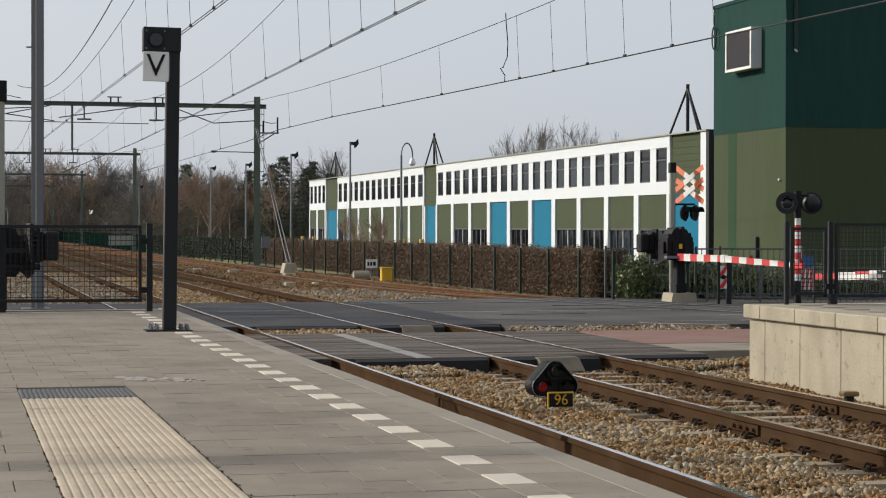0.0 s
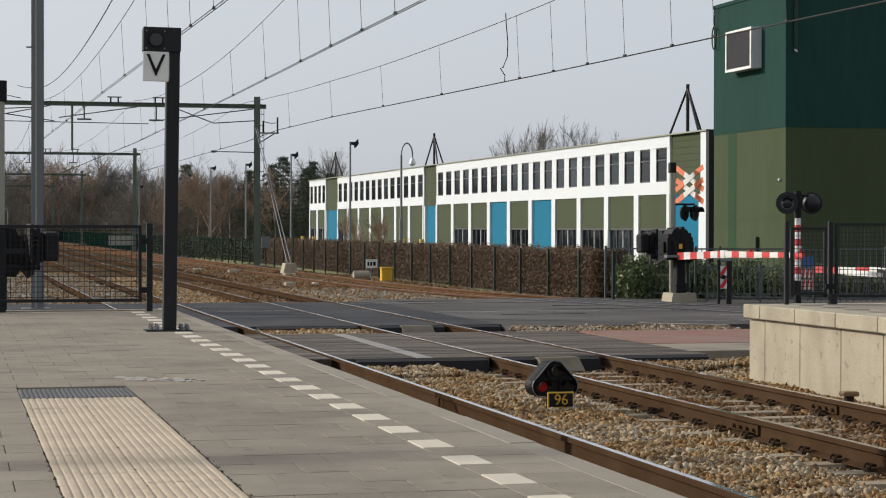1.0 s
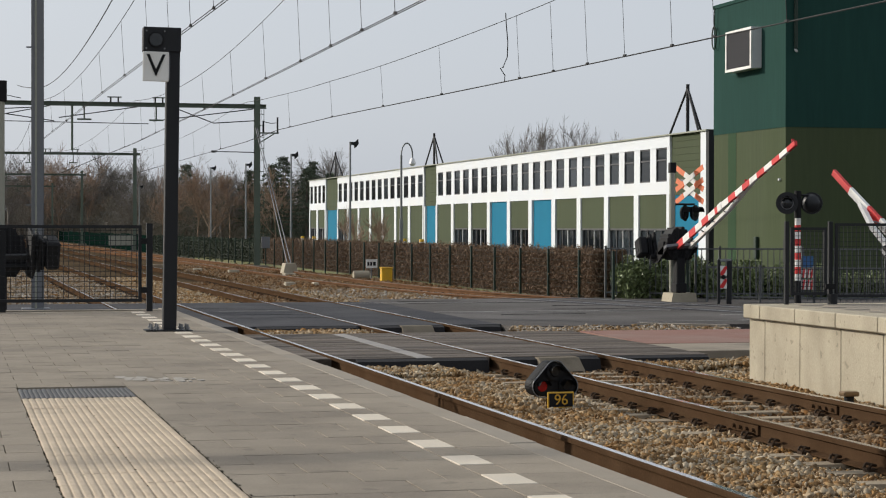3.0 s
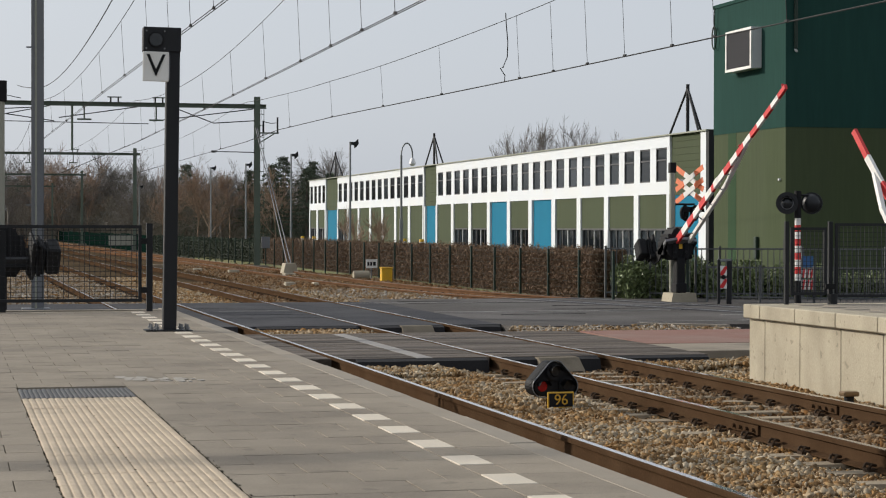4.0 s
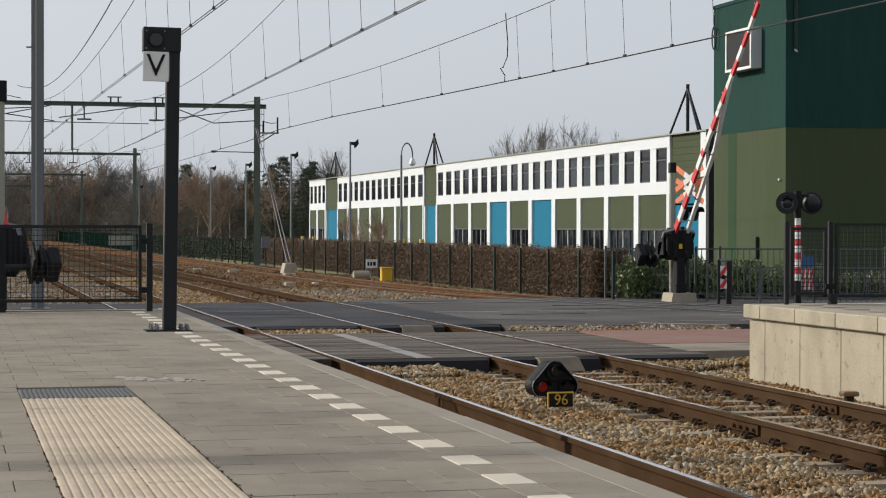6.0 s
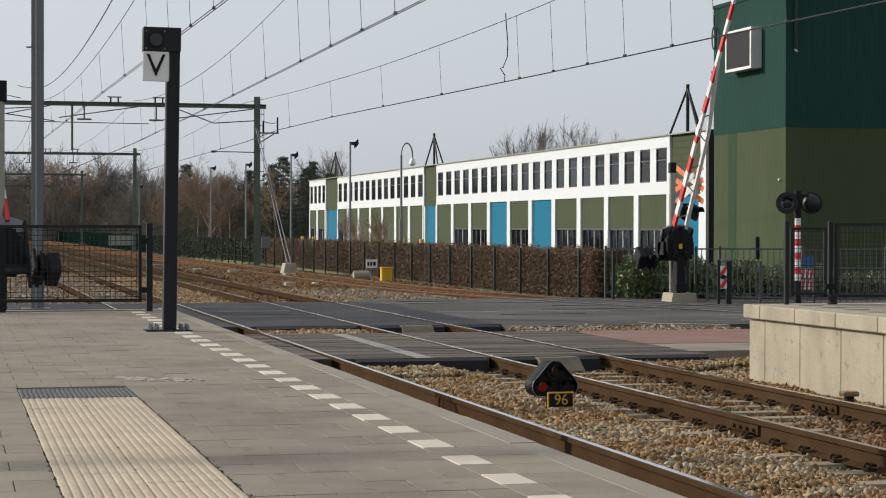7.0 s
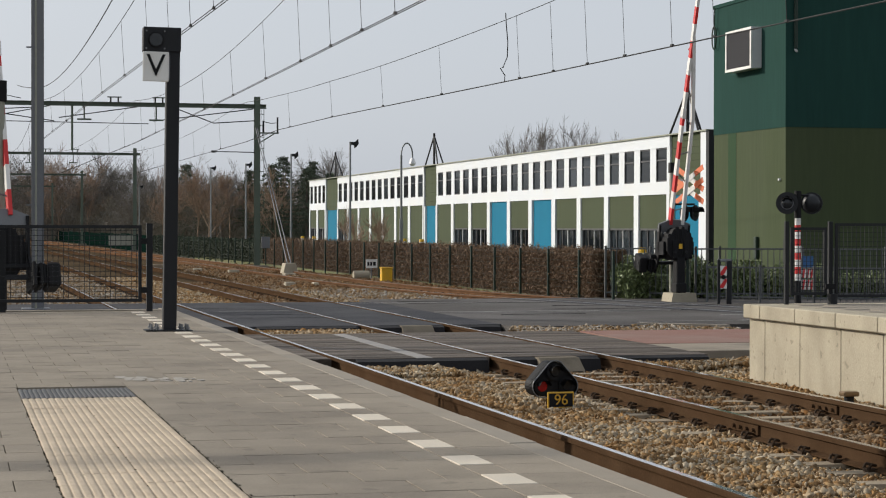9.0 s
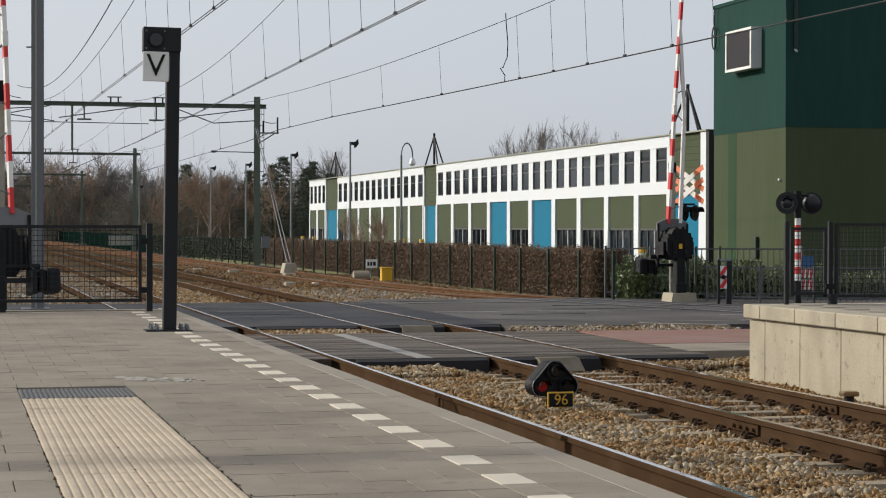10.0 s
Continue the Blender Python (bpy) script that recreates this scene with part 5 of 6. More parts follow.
# ---- overhead line ----
def polyline(pts, r, material, parent, name="wire", seg=4):
    """One round wire through all the points."""
    bm = B()
    pts = [Vector(p) for p in pts]
    rings = []
    for i, p in enumerate(pts):
        d = (pts[min(i + 1, len(pts) - 1)] - pts[max(i - 1, 0)]).normalized()
        side = d.cross(Vector((0, 0, 1)) if abs(d.z) < 0.95 else Vector((0, 1, 0))).normalized()
        up = side.cross(d)
        rings.append([bm.verts.new(p + r * (math.cos(6.2832 * k / seg) * side + math.sin(6.2832 * k / seg) * up)) for k in range(seg)])
    for a, b in zip(rings, rings[1:]):
        for k in range(seg):
            bm.faces.new((a[k], a[(k + 1) % seg], b[(k + 1) % seg], b[k]))
    bm.faces.new(rings[0][::-1]), bm.faces.new(rings[-1])
    return part(name, bm, material, parent)


def hbeam(bm, a, b, w, h, t=0.015):
    """A rolled H section along a line."""
    a, b = Vector(a), Vector(b)
    d = (b - a).normalized()
    up = Vector((0, 0, 1)) if abs(d.z) < 0.9 else Vector((0, 1, 0))
    s = d.cross(up).normalized()
    q = s.cross(d)
    bar(bm, a + q * h / 2, b + q * h / 2, w, t, up)
    bar(bm, a - q * h / 2, b - q * h / 2, w, t, up)
    bar(bm, a, b, t, h - t, up)


def portal(y, xr, xl, z, fine=True, size=(0.18, 0.17)):
    p = thing("catenary_portal", (0, y, 0), "green-grey steel catenary portal over three tracks", "catenary portal", group="catenary portals")
    for x in (xr, xl):
        bm = B()
        hbeam(bm, (x, 0, -0.4), (x, 0, z + 0.42), 0.24, 0.26)
        part("mast", bm, M["mast_green"], p)
        bm = B()
        box(bm, x - 0.45, x + 0.45, -0.45, 0.45, -0.3, 0.0, 0.03)
        part("footing", bm, M["old_concrete"], p, "weathered concrete footing")
    bm = B()
    hbeam(bm, (xl, 0, z), (xr + 0.4, 0, z), *size)
    part("beam", bm, M["mast_green"], p)
    for x, xi in ((5.66, 6.94), (8.72, 8.84)):
        bm = B()
        bar(bm, (x, 0, z), (x, 0, z - 0.62), 0.06, 0.06, up=(0, 1, 0))
        bar(bm, (x - 0.3, 0, z - 0.66), (x + 0.3, 0, z - 0.66), 0.07, 0.07)
        part("drop_hanger", bm, M["mast_green"], p)
        for dx in (-0.16, 0.16):
            bm = B()
            rod(bm, (xi + dx, 0, z + 0.08), (xi + dx, 0, z + 0.3), 0.035, seg=8)
            part("insulator", bm, M["anthracite"], p)
        bm = B()
        bar(bm, (xi - 0.3, 0, z + 0.31), (xi + 0.3, 0, z + 0.31), 0.04, 0.05)
        part("insulator_bar", bm, M["mast_green"], p)
    if fine:
        bm = B()
        bar(bm, (5.15, 0, z), (5.15, 0, z - 2.0), 0.09, 0.09, up=(0, 1, 0))
        part("drop_post", bm, M["mast_green"], p)
        polyline([(xl, 0, z - 0.75), (8.4, 0, z - 0.82)], 0.018, M["wire"], p, "span_wire")
        for a, b in (((xl + 0.3, 0, z - 0.1), (4.4, 0, z - 0.75)), ((4.6, 0, z - 0.6), (7.9, 0, z - 0.1)), ((2.2, 0, z - 0.5), (4.2, 0, z - 0.1)),
                     ((8.6, 0, z - 0.7), (12.9, 0, z - 0.12)), ((9.6, 0, z - 0.15), (11.2, 0, z - 0.75)), ((11.2, 0, z - 0.75), (13.0, 0, z - 0.62)), ((xl, 0, z - 0.42), (3.5, 0, z - 0.18))):
            polyline([a, b], 0.022, M["wire"], p, "stay_wire")
        for a, b in (((1.9, 0, z + 0.42), (3.0, 0, z + 0.2)), ((xl, 0, z + 0.3), (1.9, 0, z + 0.42))):
            polyline([a, b], 0.015, M["wire"], p, "jumper_wire")
        bm = B()
        rod(bm, (1.9, 0, z + 0.05), (1.9, 0, z + 0.45), 0.045, seg=8)
        part("insulator", bm, M["anthracite"], p)
        bm = B()
        bar(bm, (xr, 0, z - 1.15), (xr + 0.95, 0, z - 1.15), 0.06, 0.06)
        bar(bm, (xr, 0, z - 1.65), (xr + 0.75, 0, z - 1.18), 0.05, 0.05)
        part("side_bracket", bm, M["mast_green"], p)
        bm = B()
        rod(bm, (xr + 0.9, 0, z - 1.12), (xr + 0.9, 0, z - 0.45), 0.04, seg=8)
        rod(bm, (xr + 0.28, 0, z - 1.12), (xr + 0.28, 0, z - 0.62), 0.04, seg=8)
        part("insulator", bm, M["anthracite"], p)
        polyline([(xr + 0.28, 0, z - 0.65), (xr + 0.6, 0, z - 0.72), (xr + 0.9, 0, z - 0.7)], 0.015, M["wire"], p, "jumper_wire")
        bm = B()
        bar(bm, (xr - 1.9, 0, z - 1.98), (xr, 0, z - 2.0), 0.04, 0.04)
        rod(bm, (xr - 2.0, 0, z - 1.98), (xr - 1.8, 0, z - 1.98), 0.05, seg=8)
        part("push_off_arm", bm, M["wire"], p)
        bm = B()
        box(bm, xr + 0.2, xr + 0.55, -0.15, 0.15, 0.75, 1.25, 0.02)
        part("control_box", bm, M["galva"], p, "grey control box")
        bm = B()
        for k in range(9):
            zz = 2.6 + 0.5 * k
            bar(bm, (xr + 0.13, 0, zz), (xr + 0.3, 0, zz), 0.03, 0.03)
        rod(bm, (xr + 0.3, 0, 2.5), (xr + 0.3, 0, 7.0), 0.015, seg=5)
        part("ladder", bm, M["mast_green"], p)
    return p


def wire_line(name, label, path, mess, drops, twin):
    w = thing(name, (0, 0, 0), label, "overhead wire", group="overhead wires")
    def at(tab, y):
        for (y0, *a), (y1, *b) in zip(tab, tab[1:]):
            if y0 <= y <= y1:
                t = (y - y0) / (y1 - y0)
                return [p + (q - p) * t for p, q in zip(a, b)]
        return list(tab[-1][1:])
    ys = np.linspace(path[0][0], path[-1][0], 60)
    for dx in ((-0.03, 0.03) if twin else (0.0,)):
        polyline([(at(path, y)[0] + dx, y, at(path, y)[1]) for y in ys], 0.0095 if twin else 0.014, M["wire"], w, "contact_wire")
    def mz(y):
        return mess(y)
    ys = np.linspace(path[0][0], path[-1][0], 90)
    polyline([(at(path, y)[0] - 0.08, y, mz(y)) for y in ys], 0.0095, M["wire"], w, "carrier_wire")
    for y in drops:
        x, z = at(path, y)
        bm = B()
        rod(bm, (x, y, z), (x - 0.08, y, mz(y)), 0.006, seg=4)
        box(bm, x - 0.022, x + 0.022, y - 0.06, y + 0.06, z, z + 0.045)
        part("dropper", bm, M["wire"], w)
    return w


def sag(lo, hi):
    """Height of a carrier wire that hangs between the masts at 41, 87, 146, 205 m."""
    def z(y):
        y0, span = (41.0, 46.0) if y < 87 else (28.0, 59.0)
        t = ((y - y0) % span) / span
        return hi - 4 * (hi - lo) * t * (1 - t)
    return z


def overhead():
    portal(87.0, 13.1, -0.6, 6.93)
    # the one at 17.05 is unseen, added to cast a thin shadow across platform one
    portal(17.05, 16.0, -15.0, 6.93, fine=False, size=(0.06, 0.075))
    portal(146.0, 13.1, -0.6, 6.93, fine=False)
    portal(205.0, 13.1, -0.6, 6.93, fine=False)
    portal(264.0, 13.1, -0.6, 6.93, fine=False)
    drops = [12, 18, 24, 30.5, 33.5, 36.5, 39.8, 43.6, 48.9, 55.2, 62, 70, 78, 84, 92, 100, 110, 120, 130, 140, 155, 170, 185, 200]
    wire_line("overhead_wire", "twin contact wire with droppers above the near track", [(5, 4.4, 5.3), (32, 4.33, 5.3), (55, 4.07, 5.3), (87, 3.8, 5.3), (146, 4.25, 5.3), (205, 3.8, 5.3), (264, 4.2, 5.3)],
              sag(6.3, 7.08), drops, True)
    wire_line("overhead_wire", "twin contact wire with droppers above the middle track", [(5, 7.2, 5.3), (31, 7.39, 5.3), (58, 7.67, 5.3), (87, 7.85, 5.3), (146, 7.3, 5.3), (205, 7.8, 5.3), (264, 7.4, 5.3)],
              sag(6.4, 7.1), drops, True)
    wire_line("overhead_wire", "single contact wire with droppers above the siding", [(5, 15.9, 5.3), (29.6, 14.59, 5.3), (36, 14.21, 5.3), (44.9, 13.72, 5.3), (53.5, 13.12, 5.3), (66, 12.46, 5.35), (76.5, 12.30, 5.40), (87, 12.6, 5.38), (146, 12.3, 5.3), (205, 12.7, 5.3)],
              sag(6.53, 7.1), [33, 36, 38, 40.5, 42.7, 44.9, 47.2, 53.4, 59.5, 66, 73.8, 81, 95, 105, 115, 125, 135], False)
    f = thing("feeder_cable", (0, 0, 0), "sagging dark feeder cable beside the overhead line", "cable")
    pts = [(3.3 - 0.45 * max(0, (y - 72) / 15), y, 6.15 + 0.0014 * (y - 54) ** 2) for y in np.linspace(22, 87, 40)]
    polyline(pts, 0.013, M["wire"], f, "cable")
    j = thing("jumper_cable", (0, 0, 0), "curved jumper cable between two overhead wires", "cable")
    loop = [(0.0, 0.0), (0.02, 0.16), (-0.16, 0.34), (-0.05, 0.36), (0.10, 0.62), (0.12, 1.0), (0.06, 1.45), (0.04, 1.72)]
    polyline([(13.49 + 0.7 * u, 48.3, 5.3 + w) for u, w in loop], 0.013, M["wire"], j, "cable")
    # steel mast beside the crossing, with its cable pipe
    m = thing("catenary_mast", (1.72, 41.1, 0), "grey galvanised steel catenary mast beside the crossing", "mast")
    bm = B()
    hbeam(bm, (0.02, 0, -0.3), (0.02, 0, 8.4), 0.22, 0.27, 0.02)
    part("column", bm, M["galva"], m)
    bm = B()
    box(bm, 0.0, 0.15, -0.10, 0.10, -0.3, 8.4)
    part("cover_plate", bm, M["galva"], m)
    bm = B()
    box(bm, -0.28, 0.28, -0.25, 0.25, -0.1, 0.03, 0.01)
    part("base_plate", bm, M["galva"], m)
    bm = B()
    rod(bm, (-0.01, -0.15, 0), (-0.01, -0.15, 8.3), 0.022, seg=8)
    part("cable_pipe", bm, M["post_beige"], m)
    bm = B()
    for z in (5.25, 2.1):
        bar(bm, (-0.2, -0.15, z), (0.1, -0.15, z), 0.03, 0.03)
    part("strap", bm, M["galva"], m)
    bm = B()
    bar(bm, (0.1, 0, 8.2), (4.2, 0, 8.0), 0.12, 0.12)
    part("cantilever", bm, M["galva"], m)
    a = thing("guy_anchor", (12.6, 75.5, -0.25), "pale concrete anchor block with two guy rods", "anchor")
    bm = B()
    prism(bm, [(-0.32, 0), (0.32, 0), (0.2, 0.55), (-0.2, 0.55)], "y", -0.4, 0.4)
    part("block", bm, M["concrete"], a)
    for dx in (-0.06, 0.08):
        bm = B()
        rod(bm, (dx, 0, 0.5), (0.45 + dx * 0.5, 11.5, 6.3), 0.02, seg=6)
        part("guy_rod", bm, M["galva"], a)


# ---- posts, boxes, lamps beyond the tracks ----
def small_things():
    b = thing("equipment_box", (14.1, 65.0, -0.2), "yellow equipment box beside the siding", "box")
    bm = B()
    box(bm, -0.18, 0.18, -0.15, 0.15, 0.05, 0.52, 0.015)
    part("casing", bm, M["yellow"], b)
    bm = B()
    box(bm, -0.2, 0.2, -0.17, 0.17, 0.5, 0.55, 0.01)
    part("lid", bm, M["yellow"], b)
    bm = B()
    box(bm, -0.15, 0.15, -0.12, 0.12, -0.1, 0.05)
    part("plinth", bm, M["concrete"], b)
    s = thing("trackside_sign", (14.35, 68.6, -0.25), "small white trackside sign plate on a post", "sign")
    bm = B()
    rod(bm, (0, 0, 0), (0, 0, 0.75), 0.025, seg=8)
    part("post", bm, M["galva"], s)
    bm = B()
    box(bm, -0.2, 0.2, -0.04, -0.025, 0.50, 0.80)
    pl = part("plate", bm, M["signal_white"], s)
    bm = B()
    for k, (a, e) in enumerate(((-0.15, -0.08), (-0.05, 0.02), (0.05, 0.15))):
        box(bm, a, e, -0.044, -0.040, 0.58, 0.71)
    part("writing_bars", bm, M["anthracite"], pl)
    d = thing("concrete_pipe", (13.95, 68.3, -0.12), "short grey concrete pipe lying in ballast", "pipe")
    bm = B()
    rod(bm, (-0.3, 0, 0.12), (0.25, 0, 0.12), 0.16, seg=16)
    part("barrel", bm, M["concrete"], d)
    for x, y, w in ((12.2, 73.0, 0.4), (10.2, 61.0, 0.3), (11.0, 79, 0.5), (10.9, 60.5, 0.16), (9.9, 82, 0.35)):
        c = thing("cable_pit", (x, y, -0.2), "weathered concrete cable pit in ballast", "cable pit", group="cable pits")
        bm = B()
        box(bm, -w / 2, w / 2, -0.2, 0.2, 0, 0.18, 0.02)
        part("cover", bm, M["concrete"], c)
    p = thing("timber", (9.3, 89.0, -0.2), "pale weathered timber lying between tracks", "timber")
    bm = B()
    box(bm, -0.55, 0.55, -0.12, 0.12, 0.05, 0.22, 0.02)
    part("beam", bm, M["sleeper"], p)
    for y, z in ((85.8, 5.54), (101.3, 5.57), (117.3, 5.56), (133.5, 5.82), (160.0, 5.6), (185.0, 5.6)):
        c = thing("camera_pole", (17.0, y, -0.15), "slim grey pole with a small surveillance camera", "pole", group="camera poles")
        bm = B()
        rod(bm, (0, 0, 0), (0, 0, z), 0.06, 0.04, seg=8)
        part("pole", bm, M["fence_grey"], c)
        bm = B()
        box(bm, 0.05, 0.22, -0.06, 0.06, z - 0.14, z + 0.0, 0.01)
        prism(bm, [(0.2, z - 0.28), (0.36, z - 0.1), (0.34, z + 0.12), (0.16, z - 0.06)], "y", -0.1, 0.1)
        part("camera_head", bm, M["anthracite"], c)
    l = thing("street_lamp", (20.0, 89.0, -0.15), "grey street lamp with a curved swan neck", "street lamp")
    bm = B()
    rod(bm, (0, 0, 0), (0, 0, 2.2), 0.09, seg=10)
    rod(bm, (0, 0, 2.2), (0, 0, 5.1), 0.06, 0.05, seg=10)
    part("pole", bm, M["fence_grey"], l)
    pts = [(0.26 - 0.26 * math.cos(a), 0, 5.1 + 0.55 * math.sin(a) * 1.0) for a in np.linspace(0, math.pi, 12)] + [(0.52, 0, 4.95)]
    polyline(pts, 0.035, M["fence_grey"], l, "neck", seg=8)
    bm = B()
    rod(bm, (0.52, 0, 4.98), (0.52, 0, 4.72), 0.07, 0.16, seg=14)
    rod(bm, (0.52, 0, 4.72), (0.52, 0, 4.62), 0.15, 0.08, seg=14)
    part("lamp_head", bm, M["alu"], l)
    for x, y in ((22.7, 64.0), (26.6, 113.0), (26.6, 117.5), (26.4, 147.0), (26.4, 152.0)):
        c = thing("bollard", (x, y, -0.12), "white bollard with a yellow top", "bollard", group="bollards")
        bm = B()
        rod(bm, (0, 0, 0), (0, 0, 0.95), 0.14, seg=12)
        part("shaft", bm, M["signal_white"], c)
        bm = B()
        rod(bm, (0, 0, 0.95), (0, 0, 1.12), 0.15, 0.12, seg=12)
        part("top", bm, M["yellow"], c)


# ---- trees ----
def bare_tree(v, f, rn, base, h, spread, levels, thick):
    """Adds tapered limbs that fork again and again down to thin twigs."""
    def limb(a, b, r0, r1):
        d = (b - a).normalized()
        u = d.orthogonal().normalized()
        w = d.cross(u)
        i = len(v)
        for c, r in ((a, r0), (b, r1)):
            for k in range(3):
                t = 2.0944 * k
                v.append(c + r * (math.cos(t) * u + math.sin(t) * w))
        for k in range(3):
            f.append((i + k, i + (k + 1) % 3, i + 3 + (k + 1) % 3, i + 3 + k))

    def grow(a, d, length, r, lev):
        b = a + d * length
        limb(a, b, r, r * 0.65)
        if lev == 0:
            return
        n = rn.choice((3, 3, 4)) if lev > 1 else 4
        for k in range(n):
            t = rn.uniform(0.45, 1.0)
            s = a.lerp(b, t)
            nd = (d + spread * Vector((rn.gauss(0, 0.6), rn.gauss(0, 0.6), rn.gauss(0.12, 0.4)))).normalized()
            grow(s, nd, length * rn.uniform(0.55, 0.8), max(r * 0.55, 0.012), lev - 1)
        grow(b, (d + 0.25 * Vector((rn.gauss(0, 1), rn.gauss(0, 1), 0.6))).normalized(), length * 0.7, r * 0.6, lev - 1)
    grow(Vector(base), Vector((rn.gauss(0, 0.05), rn.gauss(0, 0.05), 1)).normalized(), h * 0.34, thick, levels)


def winter_crown(g, h, spread, levels, thick):
    """A bare tree as arrays of vertices and faces: limbs fork level by level down to thin twigs."""
    a, d = np.zeros((1, 3)), np.array([[g.normal(0, 0.04), g.normal(0, 0.04), 1.0]])
    ln, r = np.array([h * 0.42]), np.array([thick])
    V, Q, count = [], [], 0
    for lev in range(levels + 1):
        d /= np.linalg.norm(d, axis=1, keepdims=True)
        b = a + d * ln[:, None]
        u = np.cross(d, g.normal(size=d.shape))
        u /= np.linalg.norm(u, axis=1, keepdims=True)
        w = np.cross(d, u)
        n = len(a)
        if lev == levels:
            v = np.stack([a - u * r[:, None], a + u * r[:, None], b + u * r[:, None] * 0.3, b - u * r[:, None] * 0.3], 1)
            V.append(v.reshape(-1, 3)), Q.append(count + np.arange(4 * n).reshape(-1, 4))
            count += 4 * n
            break
        ring = [math.cos(2.0944 * k) * u + math.sin(2.0944 * k) * w for k in range(3)]
        v = np.stack([a + q * r[:, None] for q in ring] + [b + q * r[:, None] * 0.6 for q in ring], 1)
        f = np.array([(0, 1, 4, 3), (1, 2, 5, 4), (2, 0, 3, 5)])
        V.append(v.reshape(-1, 3)), Q.append((count + 6 * np.arange(n)[:, None, None] + f[None]).reshape(-1, 4))
        count += 6 * n
        kids = 5 if lev < levels - 1 else 4
        idx = np.repeat(np.arange(n), kids)
        t = g.uniform(0.35, 1.0, len(idx))
        t[::kids] = 1.0
        side = g.normal(0, 0.62, (len(idx), 3)) * spread
        side[::kids] *= 0.35
        side[:, 2] += 0.16
        a, d = a[idx] + (b - a)[idx] * t[:, None], d[idx] + side
        ln = ln[idx] * g.uniform(0.42, 0.78, len(idx))
        r = np.maximum(r[idx] * 0.52, 0.011)
    return np.concatenate(V), np.concatenate(Q)


def wood(name, label, material, g, spots, spread, levels=5, thick=0.15):
    """Many bare trees joined into one far wood; five shapes, each turned and sized anew."""
    shapes = [winter_crown(g, 1.0 * 8, spread, levels, thick) for _ in range(5)]
    V, Q, count = [], [], 0
    for x, y, h in spots:
        v, q = shapes[g.integers(0, 5)]
        c, s_ = math.cos(a := g.uniform(0, 6.28)), math.sin(a)
        m = np.array([[c, -s_, 0], [s_, c, 0], [0, 0, 1]]) * (h / 9.5)
        V.append(v @ m.T + np.array([x, y, -0.55])), Q.append(q + count)
        count += len(v)
    ob = bulk(name, np.concatenate(V), np.concatenate(Q), M[material])
    tagged(ob, label, "wood", kind="stuff")


def trees():
    rn = random.Random(21)
    g = np.random.default_rng(31)
    # beside the line the wood stands farther back than behind the hedge
    back = [(g.uniform(-22, 26), g.uniform(272, 330), g.uniform(11.2, 14.4)) for _ in range(72)]
    side = [(g.uniform(20, 52), g.uniform(206, 262), g.uniform(8.2, 11.2)) for _ in range(46)]
    wood("far_wood", "bare grey-brown winter wood along the railway", "twig_grey", g, back + side, 0.85)
    tan = [(g.uniform(20, 33), g.uniform(192, 208), g.uniform(7.6, 10.0)) for _ in range(11)] + [(g.uniform(12.5, 22), g.uniform(268, 282), g.uniform(10.5, 14.5)) for _ in range(7)]
    wood("tan_trees", "bare reddish tan winter trees before a wood", "twig_tan", g, tan, 0.72, thick=0.09)
    # the wood's own depth: a dense uneven thicket behind it
    xs = np.arange(-40, 66, 1.5)
    top = [4.6 + 1.3 * noise.noise((x * 0.21, 3.0, 0)) + 0.8 * noise.noise((x * 0.9, 7.0, 0)) for x in xs]
    vs = [(x, 336.0 + 3 * noise.noise((x * 0.5, 1.0, z)), z * h - 0.6) for z in (0.0, 0.35, 0.7, 1.0) for x, h in zip(xs, top)]
    m = len(xs)
    ob = raw("thicket", vs, [(r * m + i, r * m + i + 1, (r + 1) * m + i + 1, (r + 1) * m + i) for r in range(3) for i in range(m - 1)], M["scrub"])
    tagged(ob, "dense brown thicket at the back of a winter wood", "wood", kind="stuff")
    # undergrowth: short crossing twigs gathered in rounded clumps
    for name, label, mt, x0, x1, y0, y1, top, n in (
            ("undergrowth", "brown winter undergrowth at the edge of a wood", "scrub", 19, 54, 196, 258, 4.6, 110000),
            ("distant_undergrowth", "hazy brown winter undergrowth far down the line", "scrub", -22, 26, 262, 322, 7.2, 150000)):
        clumps = 420
        c = np.stack([g.uniform(x0, x1, clumps), g.uniform(y0, y1, clumps), top * g.uniform(0, 1, clumps) ** 1.4], -1)
        rad = g.uniform(0.8, 1.9, clumps)
        k = g.integers(0, clumps, n)
        p = c[k] + g.normal(0, 0.6, (n, 3)) * rad[k][:, None] * np.array([1.0, 1.0, 0.8])
        d = g.normal(0, 0.6, (n, 3)) + np.array([0, 0, 0.25])
        d *= (g.uniform(0.2, 0.6, n) / np.linalg.norm(d, axis=1))[:, None]
        s = np.stack([np.full(n, 0.016), np.zeros(n), np.zeros(n)], -1) * g.uniform(0.7, 1.8, (n, 1))
        v = np.stack([p - s, p + s, p + d + s * 0.3, p + d - s * 0.3], 1).reshape(-1, 3)
        v[:, 2] = np.maximum(v[:, 2], -0.55)
        ob = bulk(name, v, np.arange(4 * n).reshape(-1, 4), M[mt])
        tagged(ob, label, "wood", kind="stuff")
    # pines
    g = np.random.default_rng(4)
    for x, y, h in ((31.0, 196, 8.3), (32.6, 199, 9.2), (34.3, 195, 7.9), (35.8, 200, 8.6), (37.0, 197, 7.6), (30.0, 204, 8.0), (24.6, 214, 8.9)):
        p = thing("pine_tree", (x, y, -0.5), "dark green ragged conifer with drooping layered branches", "tree", group="pine trees")
        bm = B()
        rod(bm, (0, 0, 0), (0, 0, h), 0.15, 0.03, seg=7)
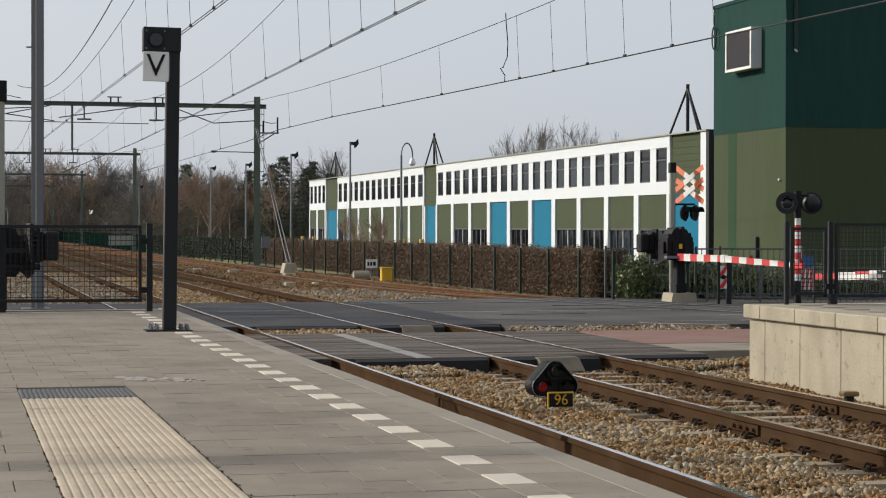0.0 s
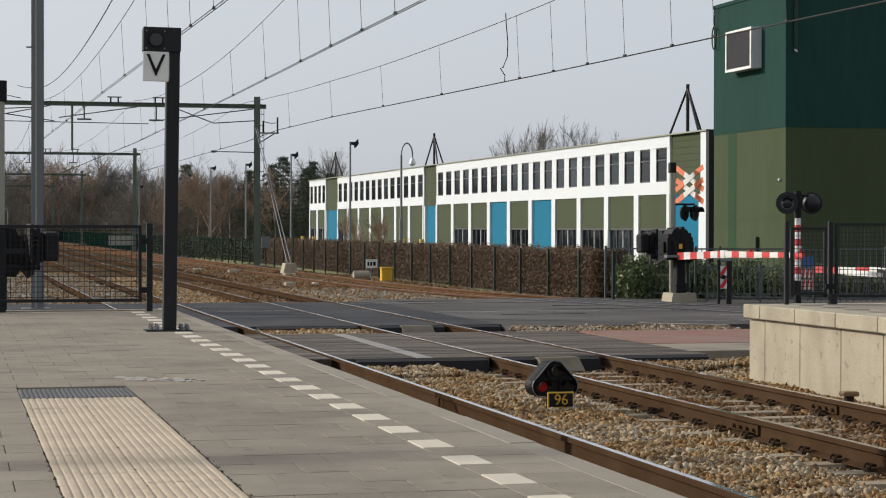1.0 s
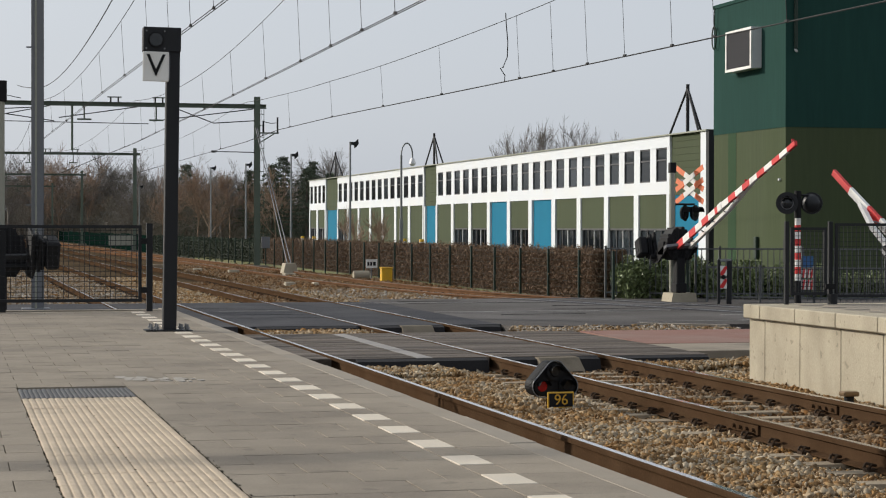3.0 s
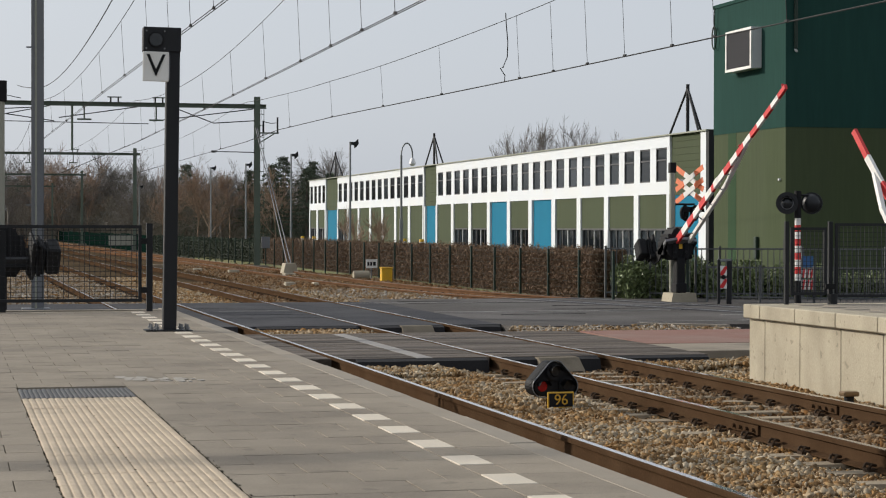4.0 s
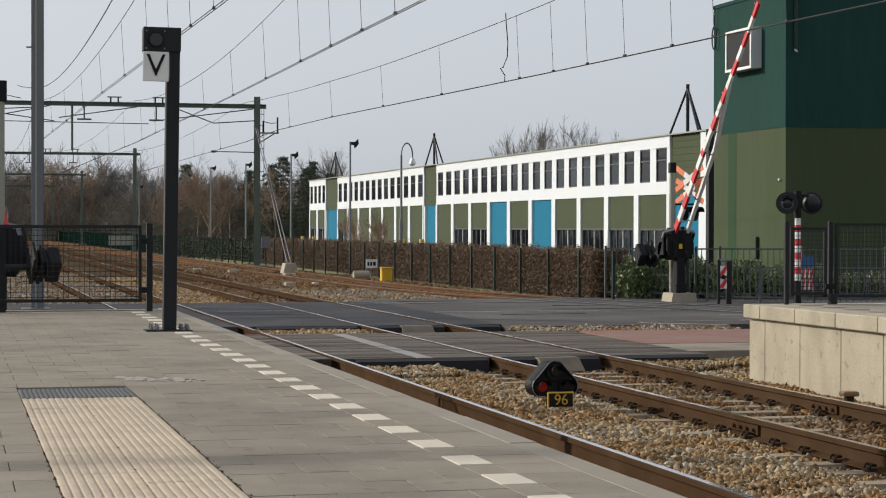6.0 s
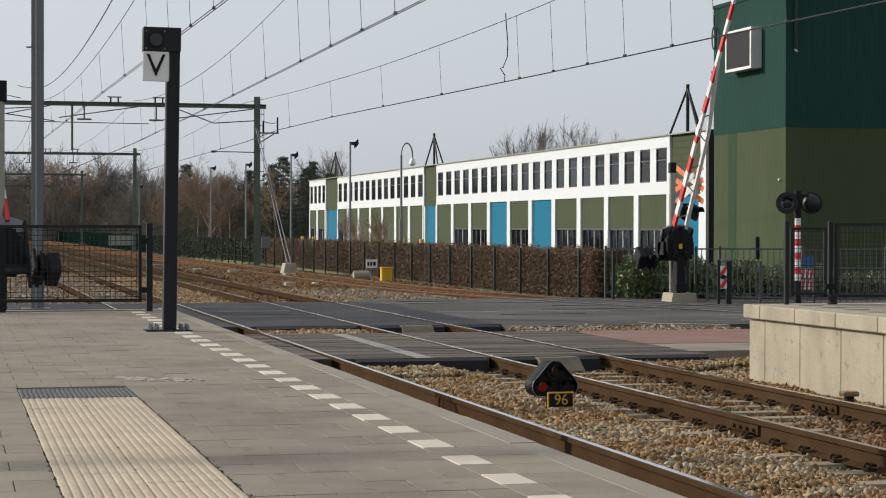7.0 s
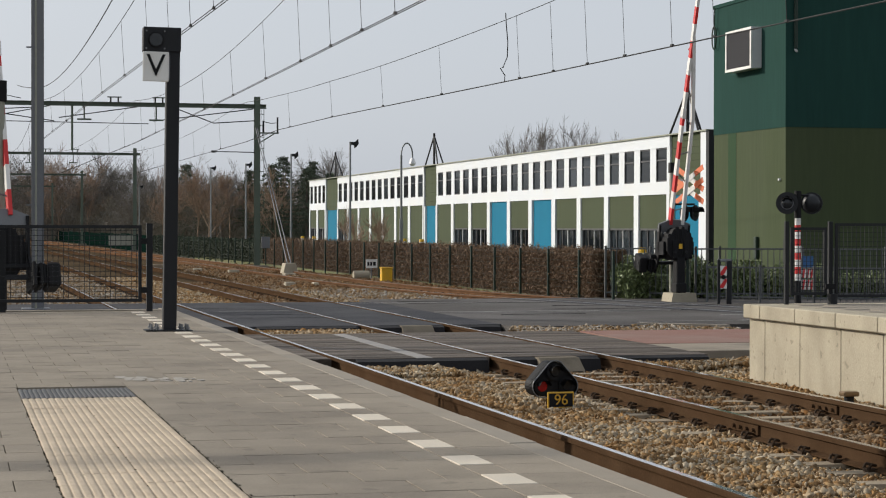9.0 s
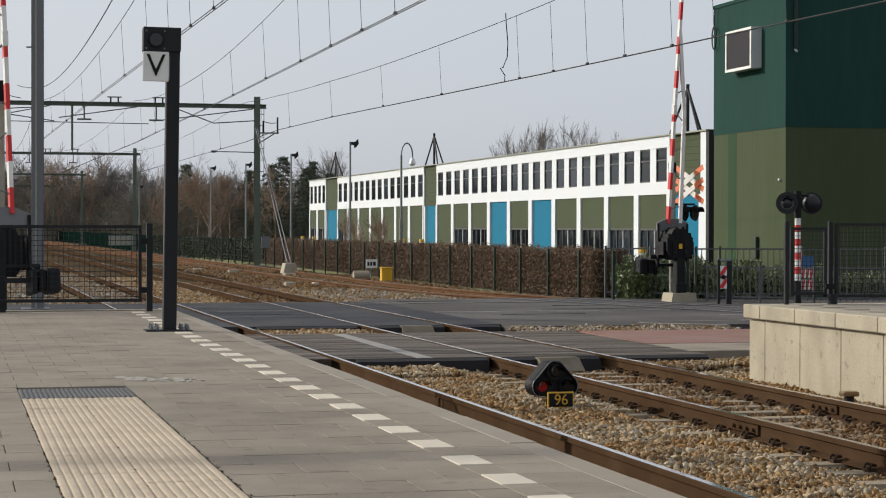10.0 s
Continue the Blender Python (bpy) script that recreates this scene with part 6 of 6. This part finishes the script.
        part("trunk", bm, M["bark"], p)
        spots = []
        for z in np.arange(0.6, h, 0.42):
            reach = 0.25 + 2.7 * (1 - z / h) ** 0.7
            for k in range(7):
                a, e = g.uniform(0, 6.28), reach * g.uniform(0.55, 1.15)
                for t in np.linspace(0.25, 1, 5):
                    spots.append((e * t * math.cos(a), e * t * math.sin(a), z + 0.25 * t - 0.35 * t * t + g.uniform(-0.08, 0.08), 0.30 * (1.15 - t)))
        T = np.array(spots)

        def place(n):
            q = T[g.integers(0, len(T), n)]
            return q[:, :3] + g.normal(0, 1, (n, 3)) * q[:, 3:4] * np.array([1, 1, 0.45])
        v, f = leaf_cloud(8000, place, 0.08, g)
        part_ob = bulk("crown", v, f, M["pine"])
        part_ob.parent = p
    for x, y, h in ((41.8, 150, 8.7), (43.0, 152, 8.9), (44.2, 150, 9.0), (45.4, 152, 9.2), (46.6, 150, 9.6), (47.4, 151, 10.0), (48.2, 150, 10.2), (49.0, 152, 10.1), (50.0, 150, 9.5), (39.0, 206, 9.4), (40.4, 208, 8.9)):
        t = thing("bare_tree", (x, y, -0.3), "bare grey winter tree behind a white building", "tree", group="bare trees")
        v, q = winter_crown(g, h * 0.95, 0.58, 5, 0.08)
        cut = 468
        bulk("trunk", v, q[:cut], M["twig_grey"]).parent = t
        ob = bulk("crown", v, q[cut:], M["twig_grey"])
        ob.parent = t
        ob["kind"] = "stuff"
    v, f = [], []
    for _ in range(9):
        bare_tree(v, f, rn, (rn.uniform(-1.2, 1.2), rn.uniform(-2, 2), 0), rn.uniform(2.4, 3.6), 0.6, 3, 0.03)
    t = thing("bare_shrub", (23.2, 113.0, -0.15), "bare many-stemmed shrub behind a hedge", "shrub")
    raw("stem", [tuple(p) for p in v], f, M["twig_tan"], t)["kind"] = "stuff"


departure_post()
gates()
dwarf_signal()
bar_far, boom_far = barrier("black crossing barrier with red and white boom", 16.13, 43.51, 180.0, 1.01, 7.35, 1)
bar_path, boom_path = barrier("black crossing barrier with a short boom beside the path", 15.5, 30.0, 352.0, 0.88, 3.2, 1)
bar_near, boom_near = barrier("black crossing barrier behind the platform gate", 0.815, 30.0, -9.0, 1.08, 7.35, 1, -0.01)
crossbuck_mast()
lamp_post()
hedge()
fences_right()
overhead()
small_things()
trees()


def bird():
    """A small white bird with raised wings."""
    b = thing("bird", (6.3, 92.0, 2.2), "small white bird flying over the tracks", "bird")
    bm = B()
    for a, e, r0, r1 in (((-0.09, 0, 0), (-0.02, 0, 0.005), 0.010, 0.034), ((-0.02, 0, 0.005), (0.05, 0, 0.015), 0.034, 0.028), ((0.05, 0, 0.015), (0.10, 0, 0.025), 0.028, 0.008)):
        rod(bm, a, e, r0, r1, seg=8)
    part("body", bm, M["signal_white"], b)
    for s in (-1, 1):
        bm = B()
        prism(bm, [(s * 0.015, 0.015), (s * 0.05, 0.07), (s * 0.07, 0.17), (s * 0.045, 0.08), (s * 0.012, 0.03)], "x", -0.035, 0.035)
        part("wing", bm, M["signal_white"], b)
    return b


bird_ob = bird()


# ---- what moves ----
def motions():
    angles = [(0.0, 0.1), (0.6, 0.1), (0.8, 0.6), (1.0, 1.7), (1.5, 5.1), (2.0, 10.1), (2.5, 14.6), (4.0, 28.8), (4.5, 33.6), (5.0, 37.9), (5.5, 42.1),
              (7.0, 56.1), (7.5, 60.4), (8.0, 64.9), (8.5, 69.4), (9.0, 74.1), (9.5, 79.0), (10.0, 83.9)]
    for boom, z in ((boom_far, 1.01), (boom_near, 1.08)):
        walk(boom, [(t, pose(0, 0, z, a, 0, 0)) for t, a in angles])
    # the short boom rises faster
    quick = [(0.0, -0.6), (0.6, -0.6), (1.0, 1.6), (1.5, 8.0), (2.0, 16.5), (2.5, 25.5), (3.8, 48.0), (4.2, 54.6), (4.6, 61.0), (5.0, 67.0), (5.5, 73.5), (6.2, 81.0), (7.0, 86.0), (10.0, 87.0)]
    walk(boom_path, [(t, pose(0, 0, 0.88, a, 0, 0)) for t, a in quick])
    # the bird drops to the tracks and flies off behind the barrier
    glide = [(0.0, 6.28, 92.0, 2.26, 0), (0.1, 6.31, 92.0, 2.14, 20), (0.2, 6.32, 92.0, 1.82, -10), (0.3, 6.32, 92.0, 1.43, 15), (0.4, 6.27, 92.0, 0.80, -15), (0.5, 6.24, 92.0, 0.45, 10),
             (0.6, 6.12, 92.0, 0.02, -20), (0.7, 5.6, 92.0, -0.05, 10), (0.8, 4.5, 92.0, 0.05, -10), (1.0, 2.0, 92.0, 0.4, 10), (1.3, -3.0, 93.0, 1.2, 0), (10.0, -90.0, 130.0, 12.0, 0)]
    walk(bird_ob, [(t, pose(x, y, z, 0, lean, -60)) for t, x, y, z, lean in glide])


motions()
